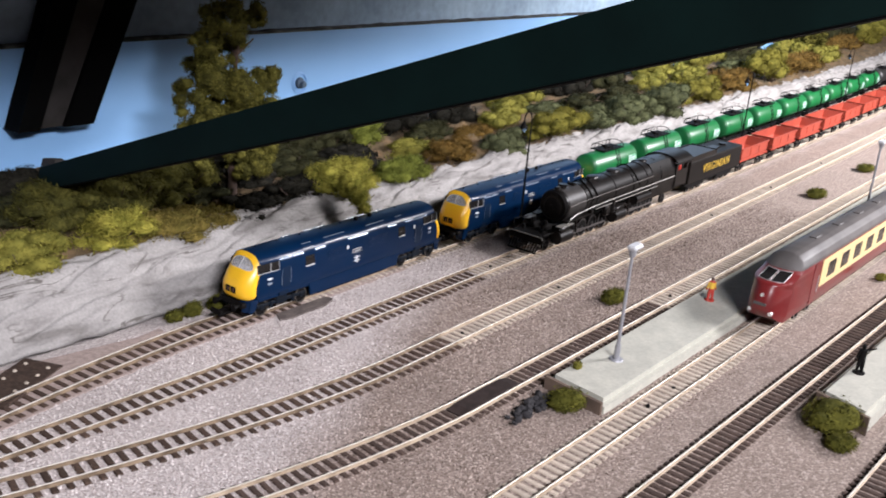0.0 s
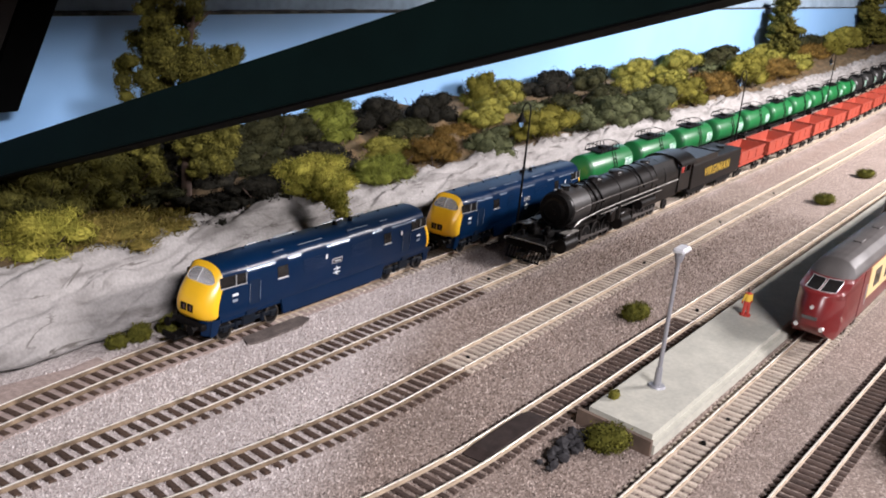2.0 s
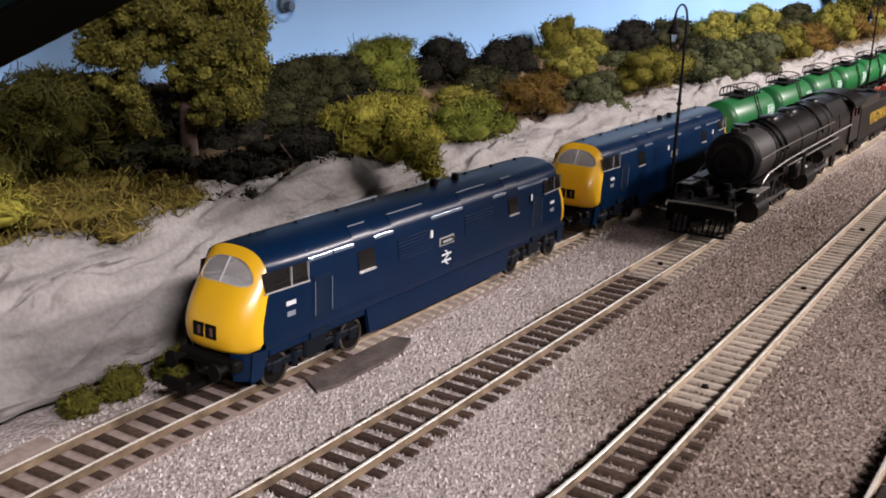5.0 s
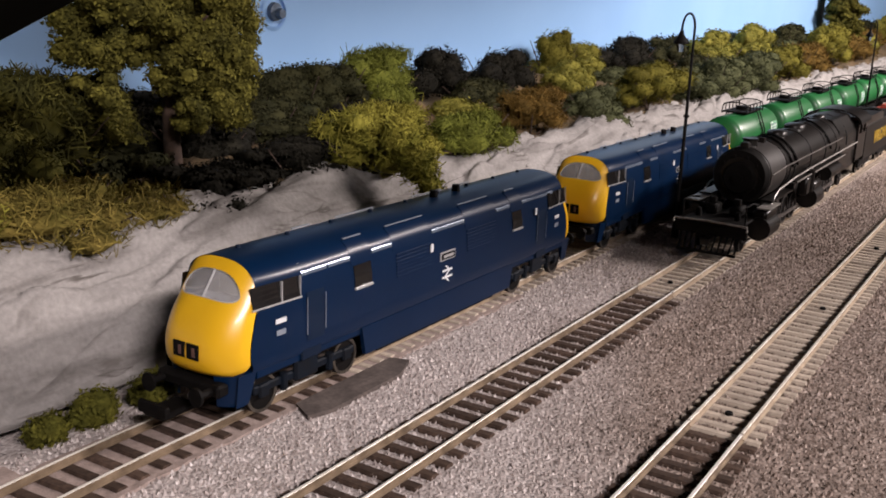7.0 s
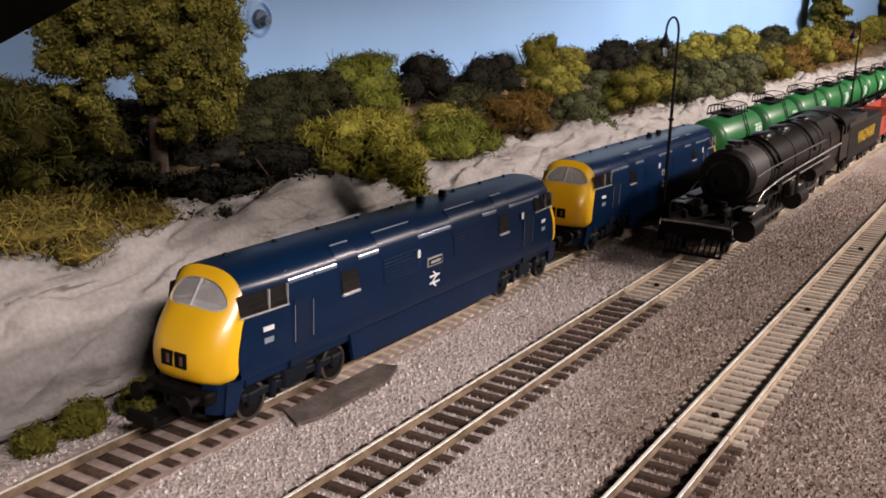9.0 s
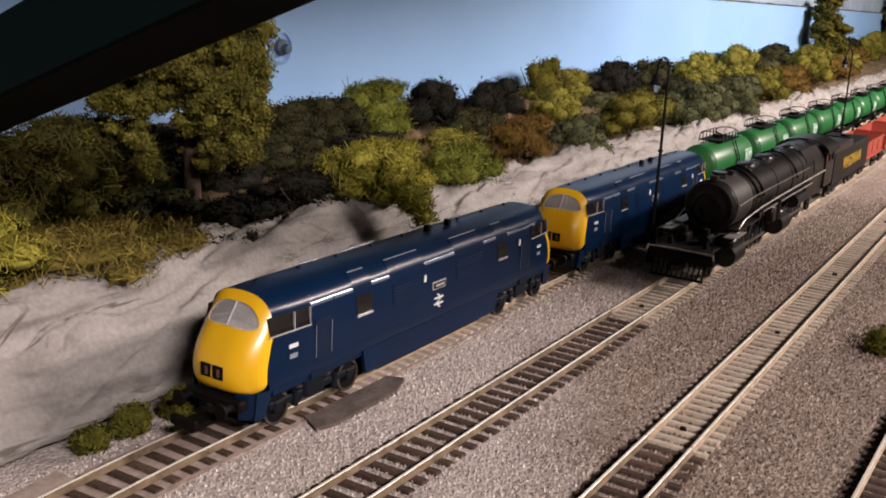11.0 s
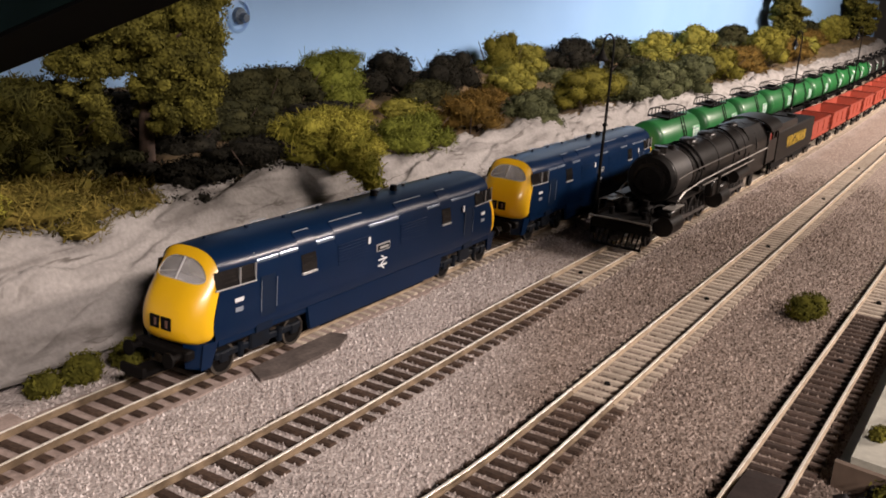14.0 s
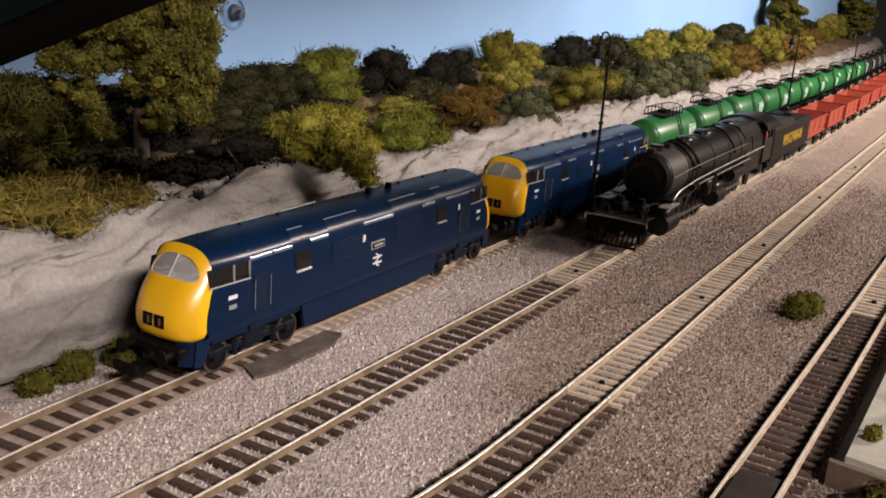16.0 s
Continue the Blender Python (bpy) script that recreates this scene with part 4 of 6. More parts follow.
def diesel(x0, y0):
    L = 0.2565
    ob = thing("diesel_locomotive", x0, y0, 0, "blue diesel locomotive with yellow ends beside the rock bank", "locomotive", "coupled blue locomotives")
    bm = bmesh.new()
    loft(bm, [[(nose_x(p[1], p[2]) + 0.0030, p[1], p[2]) for p in body_ring(0)]] + [body_ring(x) for x in (0.018, 0.024, 0.030, 0.038, 0.046, 0.056, 0.128, L - 0.056, L - 0.046, L - 0.038, L - 0.030, L - 0.024, L - 0.018)] + [[(L - nose_x(p[1], p[2]) - 0.0030, p[1], p[2]) for p in body_ring(0)]], False)
    part("body_shell", bm, M_BLUE, ob, smooth=35)
    # underside
    bm = bmesh.new()
    box(bm, (L / 2, 0, 0.0140), (L - 0.03, 0.032, 0.0036))
    box(bm, (L / 2, 0, 0.0078), (0.088, 0.030, 0.0100))
    part("underframe", bm, M_BLACK, ob)
    for s in (-1, 1):
        bm = bmesh.new()
        prism(bm, [(0.0165, 0.0166), (0.0165, 0.0136), (L - 0.0165, 0.0136), (L - 0.0165, 0.0166)], "y", s * 0.0163, s * 0.0175)
        part("lower_panel", bm, M_BLUE, ob)
        bm = bmesh.new()
        prism(bm, [(0.0708, 0.0162), (0.0732, 0.0052), (L - 0.0732, 0.0052), (L - 0.0708, 0.0162)], "y", s * 0.0160, s * 0.0177)
        part("side_skirt", bm, M_BLUE, ob)
    for end in (0, 1):
        sgn = 1 if end == 0 else -1
        base = 0 if end == 0 else L
        def on_face(points, off):
            return [(base + sgn * (nose_x(y, z) + off), y, z) for y, z in points]
        # yellow face round the windscreen opening, with a returned edge outside and in
        bm = bmesh.new()
        rings = [on_face([(y * 0.998, z - 0.0001) for y, z in FACE_EDGE], 0.0029), on_face([(y * 0.996, z) for y, z in FACE_EDGE], 0.0004)]
        for k in range(1, 19):
            u = 0.012 + 0.988 * k / 18
            rings.append(on_face([(q[0] + (w[0] - q[0]) * u, q[1] + (w[1] - q[1]) * u) for q, w in zip(FACE_EDGE, SCREEN_EDGE)], 0.0))
        rings.append(on_face(SCREEN_EDGE, 0.0014))
        loft(bm, rings, False)
        part("nose", bm, M_YELLOW, ob, "yellow warning end with rounded nose", smooth=55)
        # blue valance below the yellow, open over the coupling
        for s in (-1, 1):
            bm = bmesh.new()
            rings = []
            for z in (0.0164, 0.0120, 0.0055):
                k = (0.0164 - z) * 0.12
                outer = [(nose_x(y, 0.0165) + 0.0006 + k, s * y) for y in (0.0095, 0.0125, 0.0150, 0.0165)] + [(0.0085, s * (0.0174 - k)), (0.0165 - k * 2, s * (0.0174 - k))]
                inner = [(0.0165 - k * 2, s * 0.0155), (0.0105, s * 0.0150), (0.0075, s * 0.0095)]
                rings.append([(base + sgn * x, y, z) for x, y in outer + inner])
            loft(bm, rings)
            part("valance", bm, M_BLUE, ob, smooth=40)
        # windscreen: pale rubber round two clear panes with a pillar between
        bm = bmesh.new()
        rim = [(y * 0.985, 0.0425 + (z - 0.0425) * 0.97) for y, z in SCREEN_EDGE]
        path_tube(bm, on_face(rim + rim[:1], 0.0004), 0.00026, 5)
        path_tube(bm, on_face([(0.0, 0.0394 + 0.0082 * k / 6) for k in range(7)], 0.0003), 0.00042, 6)
        frame_ob = part("windscreen_frame", bm, M_SCREEN, ob, "pale grey windscreen rubber and pillar", smooth=50)
        for side in (-1, 1):
            edge = outline(lambda y, z: in_screen(y, z) and y * side > 0, side * 0.0064, 0.0428, 40)
            bm = bmesh.new()
            loft(bm, [on_face([(side * 0.0064 + (y - side * 0.0064) * u, 0.0428 + (z - 0.0428) * u) for y, z in edge], 0.0009) for u in (1.0, 0.66, 0.33, 0.004)])
            pane_ob = part("pane", bm, M_SCREENPANE, frame_ob, "slightly cloudy clear windscreen pane", smooth=60)
            pane_ob.visible_shadow = False
        # inside of the cab
        bm = bmesh.new()
        box(bm, (base + sgn * 0.0390, 0, 0.0325), (0.0010, 0.0290, 0.0290))
        part("cab_bulkhead", bm, M_CABGREY, ob, "pale grey cab bulkhead")
        bm = bmesh.new()
        box(bm, (base + sgn * 0.0165, 0, 0.0368), (0.0085, 0.0240, 0.0016), 0.0004)
        part("control_desk", bm, M_GREYPRINT, ob)
        for side in (-1, 1):
            bm = bmesh.new()
            box(bm, (base + sgn * 0.0290, side * 0.0072, 0.0395), (0.0016, 0.0075, 0.0095), 0.0005)
            part("cab_seat", bm, M_CABGREY, ob)
        for yc in (-0.0032, 0.0032):
            bm = bmesh.new()
            zc = 0.0238
            box(bm, (base + sgn * (nose_x(yc, zc) + 0.0001), yc, zc), (0.0007, 0.0056, 0.0052), 0.0002)
            g = part("headcode_panel", bm, M_BLACK, ob)
            bm = bmesh.new()
            box(bm, (base + sgn * (nose_x(yc, zc) - 0.0003), yc - 0.0006, zc), (0.0003, 0.0013, 0.0030))
            part("character", bm, M_PANELBROWN, g)
        bm = bmesh.new()
        xc = base + sgn * 0.0045
        box(bm, (xc, 0, 0.0125), (0.005, 0.030, 0.004), 0.0008)
        part("buffer_beam", bm, M_BLACK, ob)
        for yb in (-0.0115, 0.0115):
            bm = bmesh.new()
            tube(bm, (base + sgn * 0.003, yb, 0.0125), (base - sgn * 0.0035, yb, 0.0125), 0.0013, seg=8)
            tube(bm, (base - sgn * 0.0035, yb, 0.0125), (base - sgn * 0.0045, yb, 0.0125), 0.0032, seg=14)
            part("buffer", bm, M_BLACK, ob, smooth=40)
        bm = bmesh.new()
        box(bm, (base - sgn * 0.005, 0, 0.0065), (0.014, 0.010, 0.0022), 0.0006)
        box(bm, (base - sgn * 0.0115, 0, 0.0085), (0.002, 0.014, 0.0040), 0.0004)
        part("coupling", bm, M_BLACK, ob)
    for s in (-1, 1):
        def plate(name, xa, xb, za, zb, material, proud=0.0002, label="", parent=None, inset=0.0):
            bm = bmesh.new()
            n = 4
            rows = []
            for j in range(n + 1):
                z = za + (zb - za) * j / n
                yy = HW if z < 0.030 else HW - (z - 0.030) * 0.055 if z < 0.0375 else 0.0172 - (z - 0.0375) * 0.18
                rows.append([(x, s * (yy + proud), z) for x in (xa, xb)])
            q = [[bm.verts.new(p) for p in r] for r in rows]
            for a, b in zip(q, q[1:]):
                bm.faces.new((a[0], a[1], b[1], b[0]))
            return part(name, bm, material, parent or ob, label)
        for m_, xa in ((0, 0.0155), (1, L - 0.0155 - 0.021)):
            w = plate("cab_window", xa, xa + 0.0212, 0.0368, 0.0436, M_CABPANE, 0.0004, "dark cab side window in a bright frame")
            bm = bmesh.new()
            for c, d in (((xa + 0.0106, 0.0366), (0.0218, 0.0006)), ((xa + 0.0212, 0.0402), (0.0003, 0.0072)), ((xa + 0.0125, 0.0402), (0.0004, 0.0070))):
                yy = HW - max(0, c[1] - 0.030) * 0.085
                box(bm, (c[0], s * (yy + 0.0004), c[1]), (d[0], 0.0008, d[1]))
            part("frame", bm, M_BRIGHT, w)
        for xa in (0.0395, 0.0490, L - 0.0395, L - 0.0490):
            bm = bmesh.new()
            tube(bm, (xa, s * (HW + 0.0005), 0.0225), (xa, s * (HW + 0.0005), 0.0355), 0.00016, seg=5)
            part("handrail", bm, M_GREYPRINT, ob)
        for xa in (0.0398, L - 0.0398 - 0.0090):
            plate("cab_door", xa, xa + 0.0090, 0.0200, 0.0372, M_BLUEDOOR, 0.00015)
        for xa, xb in ((0.066, 0.0762), (0.1835, 0.1925)):
            w = plate("engine_room_window", xa, xb, 0.0325, 0.0405, M_CABPANE, 0.0002)
            bm = bmesh.new()
            box(bm, ((xa + xb) / 2, s * (HW + 0.0002), 0.0322), (xb - xa, 0.0009, 0.0008))
            part("sill", bm, M_BRIGHT, w)
        for xa, xb in ((0.092, 0.117), (0.1435, 0.168)):
            g = plate("body_grille", xa, xb, 0.0300, 0.0405, M_BLUE, 0.0001)
            for k in range(7):
                bm = bmesh.new()
                z = 0.0308 + k * 0.0014
                box(bm, ((xa + xb) / 2, s * (HW - max(0, z - 0.03) * 0.06 + 0.00005), z), (xb - xa, 0.0003, 0.0006))
                part("slat", bm, M_BLUE, g)
        bm = bmesh.new()
        arrow_logo(bm, 0.1275, 0.0245, 0.0037, s * (HW + 0.0002))
        part("emblem", bm, M_WHITE, ob, "white double-bar emblem")
        bm = bmesh.new()
        box(bm, (0.1275, s * (HW + 0.0002), 0.0322), (0.0110, 0.0005, 0.0036))
        np_ = part("name_plate", bm, M_BRIGHT, ob, "metal nameplate with unreadable letters")
        bm = bmesh.new()
        box(bm, (0.1275, s * (HW + 0.0005), 0.0322), (0.0098, 0.0003, 0.0026))
        part("field", bm, M_BLACK, np_)
        bm = bmesh.new()
        box(bm, (0.1275, s * (HW + 0.0007), 0.0322), (0.0072, 0.0003, 0.0011))
        part("letter_bar", bm, M_BRIGHT, np_)
        for xa in (0.027, L - 0.027):
            bm = bmesh.new()
            box(bm, (xa, s * (HW + 0.0002), 0.0308), (0.0048, 0.0003, 0.0016))
            part("number_bar", bm, M_WHITE, ob)
            bm = bmesh.new()
            box(bm, (xa, s * (HW + 0.0002), 0.0268), (0.0042, 0.0003, 0.0018))
            part("data_bar", bm, M_GREYPRINT, ob)
        for xa in (0.1155, 0.2055):
            bm = bmesh.new()
            box(bm, (xa, s * (HW + 0.0002), 0.0375), (0.0017, 0.0004, 0.0032))
            part("notice_bar", bm, M_WHITE, ob)
        # rounded pale cantrail strips between roof panels: gloss highlights put into the colour
        for xa, xb in ((0.0385, 0.0515), (0.0525, 0.0645), (0.0775, 0.0900), (0.1175, 0.1425), (0.1695, 0.1820), (0.1940, 0.2260)):
            bm = bmesh.new()
            pr = [(0.01655, 0.0429), (0.0164, 0.0438), (0.0160, 0.0444), (0.0156, 0.0443), (0.0160, 0.0436), (0.0161, 0.0429)]
            loft(bm, [[(x, s * y, z) for y, z in pr] for x in (xa, xb)])
            part("cantrail_strip", bm, M_CANTRAILGLINT, ob, smooth=40)
        for xa, xb in ((0.0650, 0.0770), (0.0905, 0.1170), (0.1430, 0.1690), (0.1825, 0.1935)):
            bm = bmesh.new()
            pr = [(0.01690, 0.0412), (0.0165, 0.0432), (0.0158, 0.0458), (0.0142, 0.0480), (0.0122, 0.0495), (0.0118, 0.0488), (0.0138, 0.0474), (0.0152, 0.0453), (0.0160, 0.0432), (0.0164, 0.0412)]
            loft(bm, [[(x, s * (y - 0.0002), z - 0.0002) for y, z in pr] for x in (xa, xb)])
            part("roof_grille", bm, M_BLUE, ob, smooth=30)
            # thin grey line drawn as the highlight on the panel's upper edge
            bm = bmesh.new()
            box(bm, ((xa + xb) / 2, s * 0.0119, 0.0498), (xb - xa - 0.002, 0.0007, 0.0003))
            part("panel_edge", bm, M_GREYPRINT, ob)
        # bogies
        for xc in (0.0425, L - 0.0425):
            bm = bmesh.new()
            box(bm, (xc, s * 0.0150, 0.0085), (0.052, 0.002, 0.0030), 0.0005)
            box(bm, (xc - 0.001, s * 0.0156, 0.0100), (0.012, 0.0022, 0.0080), 0.0008)
            for dx in (-0.0215, 0.0215):
                box(bm, (xc + dx, s * 0.0157, 0.0078), (0.0048, 0.0018, 0.0046), 0.0006)
                tube(bm, (xc + dx * 0.55, s * 0.0155, 0.0050), (xc + dx * 0.55, s * 0.0155, 0.0110), 0.0014, seg=8)
            part("bogie_frame", bm, M_BOGIE, ob)
            for dx in (-0.0215, 0.0215):
                wheel(ob, xc + dx, s * 0.0110 + s * 0.0025, 0.0068, 0.0068, side=s, tyre=M_DULLTYRE)
            bm = bmesh.new()
            box(bm, (xc, s * 0.0163, 0.0155), (0.010, 0.0030, 0.0042), 0.0003)
            part("cab_step", bm, M_BLUEDK, ob)
    # the ends draw in: every part follows the taper
    done = set()
    for o in ob.children_recursive:
        if o.data.name not in done:
            done.add(o.data.name)
            for v in o.data.vertices:
                v.co.y *= taper(v.co.x, L) * (1 - 0.10 * smooth_step(0.022, 0.046, v.co.z) * (1 - smooth_step(0.0, 0.034, min(v.co.x, L - v.co.x))))
    # roof fittings
    for k in range(9):
        xk = 0.030 + k * 0.0245
        bm = bmesh.new()
        tube(bm, (xk, 0.004, 0.0503), (xk, 0.004, 0.0520), 0.0011, 0.0008, 8)
        part("roof_boss", bm, M_BLUEDK, ob)
    for xk in (0.145, 0.163):
        bm = bmesh.new()
        tube(bm, (xk, 0.001, 0.0503), (xk, 0.001, 0.0540), 0.0020, 0.0017, 10)
        part("exhaust_port", bm, M_BLACK, ob)
    return ob


M_SCREEN = mat("windscreen_rubber", (0.55, 0.55, 0.56), (0.45, 0.45, 0.46), 300, 0.4)
M_SCREENPANE = mat("windscreen_pane", (0.72, 0.71, 0.70), (0.60, 0.59, 0.58), 130, 0.10, coat=0.3)
M_SCREENPANE.node_tree.nodes["Principled BSDF"].inputs["Transmission Weight"].default_value = 0.72
M_SCREENPANE.node_tree.nodes["Principled BSDF"].inputs["IOR"].default_value = 1.15
M_CABGREY = mat("cab_interior_grey", (0.50, 0.50, 0.48), (0.40, 0.40, 0.385), 80, 0.7)
M_CABPANE = mat("cab_pane", (0.016, 0.015, 0.015), (0.009, 0.008, 0.008), 60, 0.18, coat=0.15)
M_PANELBROWN = mat("headcode_print", (0.16, 0.08, 0.06), (0.12, 0.06, 0.05), 200, 0.6)
M_DULLTYRE = mat("dull_tyre", (0.085, 0.072, 0.058), (0.045, 0.038, 0.032), 200, 0.45, metal=0.3)
M_BOGIE = mat("bogie_blue_black", (0.0022, 0.006, 0.013), (0.0035, 0.005, 0.008), 200, 0.6, spec=0.2)
M_BRIGHT = mat("bright_metal", (0.78, 0.78, 0.78), (0.68, 0.68, 0.68), 200, 0.3, metal=0.6)
M_CANTRAILGLINT = mat("cantrail_glint_colour", (0.24, 0.29, 0.37), (0.16, 0.20, 0.27), 60, 0.2, metal=0.45, coat=0.5)
M_GREYPRINT = mat("grey_print", (0.25, 0.28, 0.33), (0.2, 0.23, 0.28), 200, 0.5)
M_BLUEDOOR = mat("door_blue", (0.0024, 0.0135, 0.038), (0.002, 0.0115, 0.034), 60, 0.36, spec=0.35)

diesel(-0.1015, 0.1492)
diesel(0.1785, 0.1492)


# ---- wagons ----
def four_wheels(ob, L, wheels, r, y=0.0125):
    for xw in wheels:
        for s in (-1, 1):
            wheel(ob, xw, s * y, r, r, side=s)


def tank_wagon(x0, y0, material, words, turn=0.0, z=0.0):
    L = 0.1250
    ob = thing("tank_wagon", x0, y0, z, f"{words} four-wheeled tank wagon with black walkway and ladders", "tank wagon", "train of tank wagons", turn)
    zc, r = 0.0355, 0.0163
    bm = bmesh.new()
    rings = []
    for x, s in ((0.0085, 0.05), (0.0089, 0.40), (0.0100, 0.74), (0.0118, 0.93), (0.0138, 1.0), (L - 0.0078, 1.0), (L - 0.0060, 0.86), (L - 0.0052, 0.55), (L - 0.0050, 0.05)):
        rings.append([(x, math.cos(a) * r * s, zc + math.sin(a) * r * s) for a in (k * math.tau / 36 for k in range(36))])
    loft(bm, rings)
    part("tank_barrel", bm, material, ob, smooth=50)
    bm = bmesh.new()
    for s in (-1, 1):
        box(bm, (L / 2, s * 0.0085, 0.0155), (L - 0.004, 0.0016, 0.0042))
    for x in (0.004, L - 0.004):
        box(bm, (x, 0, 0.0150), (0.002, 0.030, 0.0050))
    for x in (0.016, L - 0.016):
        box(bm, (x, 0, 0.0185), (0.006, 0.020, 0.0035))
    part("chassis", bm, M_BLACK, ob)
    four_wheels(ob, L, (0.030, L - 0.030), 0.0062)
    for s in (-1, 1):
        bm = bmesh.new()
        for x in (0.030, L - 0.030):
            box(bm, (x, s * 0.0138, 0.0085), (0.016, 0.0014, 0.0024), 0.0003)
            box(bm, (x, s * 0.0140, 0.0090), (0.0045, 0.0022, 0.0065), 0.0005)
        box(bm, (L / 2, s * 0.0135, 0.0072), (0.030, 0.0012, 0.0016))
        part("spring_gear", bm, M_BLACK, ob)
        # ladder
        bm = bmesh.new()
        for dx in (-0.0035, 0.0035):
            path_tube(bm, [(L / 2 + 0.004 + dx, s * 0.0180, 0.013), (L / 2 + 0.004 + dx, s * 0.0176, 0.038), (L / 2 + 0.004 + dx, s * 0.0120, 0.0522)], 0.0005)
        for k in range(8):
            zz = 0.016 + 0.0040 * k
            yy = 0.0180 if zz < 0.038 else 0.0178 - (zz - 0.038) * 0.40
            tube(bm, (L / 2 + 0.0005, s * yy, zz), (L / 2 + 0.0075, s * yy, zz), 0.00042, seg=5)
        part("ladder", bm, M_BLACK, ob)
        bm = bmesh.new()
        ang = [math.radians(a) for a in (-24, -16, -8, 0, 8, 16, 22)]
        for xa, xb in ((L - 0.031, L - 0.0105),):
            rows = [[(x, s * math.cos(a) * (r + 0.0003), zc + math.sin(a) * (r + 0.0003)) for x in (xa, xb)] for a in ang]
            q = [[bm.verts.new(p) for p in row] for row in rows]
            for a, b in zip(q, q[1:]):
                bm.faces.new((a[0], a[1], b[1], b[0]))
        lb = part("tank_label", bm, M_TANKLABEL, ob, "white panel with unreadable print")
        bm = bmesh.new()
        for k in range(4):
            zz = zc + 0.0042 - k * 0.0026
            yy = math.sqrt((r + 0.0006) ** 2 - (zz - zc) ** 2)
            box(bm, (L - 0.023 + (k % 2) * 0.002, s * yy, zz), (0.015 - 0.003 * (k % 3), 0.0003, 0.0010))
        part("print_bar", bm, M_GREYPRINT, lb)
    # walkway with rails
    bm = bmesh.new()
    box(bm, (L / 2, 0, zc + r + 0.0012), (0.048, 0.0200, 0.0010))
    part("walkway", bm, M_BLACK, ob)
    bm = bmesh.new()
    tube(bm, (L / 2, 0, zc + r), (L / 2, 0, zc + r + 0.0045), 0.0055, 0.0050, 16)
    part("filler_lid", bm, M_BLACK, ob, smooth=40)
    bm = bmesh.new()
    zr = zc + r + 0.0072
    for s in (-1, 1):
        yy = s * 0.0098
        path_tube(bm, [(L / 2 - 0.024, yy, zc + r), (L / 2 - 0.0235, yy, zr - 0.003), (L / 2 - 0.020, yy, zr), (L / 2 + 0.020, yy, zr), (L / 2 + 0.0235, yy, zr - 0.003), (L / 2 + 0.024, yy, zc + r)], 0.00048, 5)
        for k in range(4):
            xx = L / 2 - 0.0145 + k * 0.0097
            tube(bm, (xx, yy, zc + r), (xx, yy, zr), 0.0004, seg=5)
    for xx in (L / 2 - 0.022, L / 2 + 0.022):
        path_tube(bm, [(xx, 0.0098 * math.cos(a), zr - 0.0015 + 0.0032 * math.sin(a)) for a in (math.pi * q / 8 for q in range(9))], 0.00048, 5)
    part("handrail", bm, M_BLACK, ob)
    for x, sg in ((0, -1), (L, 1)):
        for yb in (-0.0115, 0.0115):
            bm = bmesh.new()
            tube(bm, (x, yb, 0.0135), (x + sg * 0.004, yb, 0.0135), 0.0012, seg=8)
            tube(bm, (x + sg * 0.004, yb, 0.0135), (x + sg * 0.0048, yb, 0.0135), 0.0028, seg=12)
            part("buffer", bm, M_BLACK, ob)
        bm = bmesh.new()
        box(bm, (x + sg * 0.003, 0, 0.008), (0.010, 0.005, 0.002))
        part("coupling", bm, M_BLACK, ob)
    return ob


M_TANKLABEL = mat("tank_label_white", (0.56, 0.66, 0.58), (0.10, 0.33, 0.17), 330, 0.5, lo=0.44, hi=0.56)

TANK_X, TANK_PITCH = 0.4440, 0.1372
for k in range(17):
    x = TANK_X + k * TANK_PITCH
    slope = math.degrees(math.atan2(TRACKS[1](x + 0.125) - TRACKS[1](x), 0.125))
    m_, w_ = ((M_GREEN, "bright green"), (M_TANKBLACK, "black"), (M_TANKYELLOW, "yellow"))[0 if k < 10 else 1 if k < 14 else 2]
    tank_wagon(x, TRACKS[1](x), m_, w_, slope)


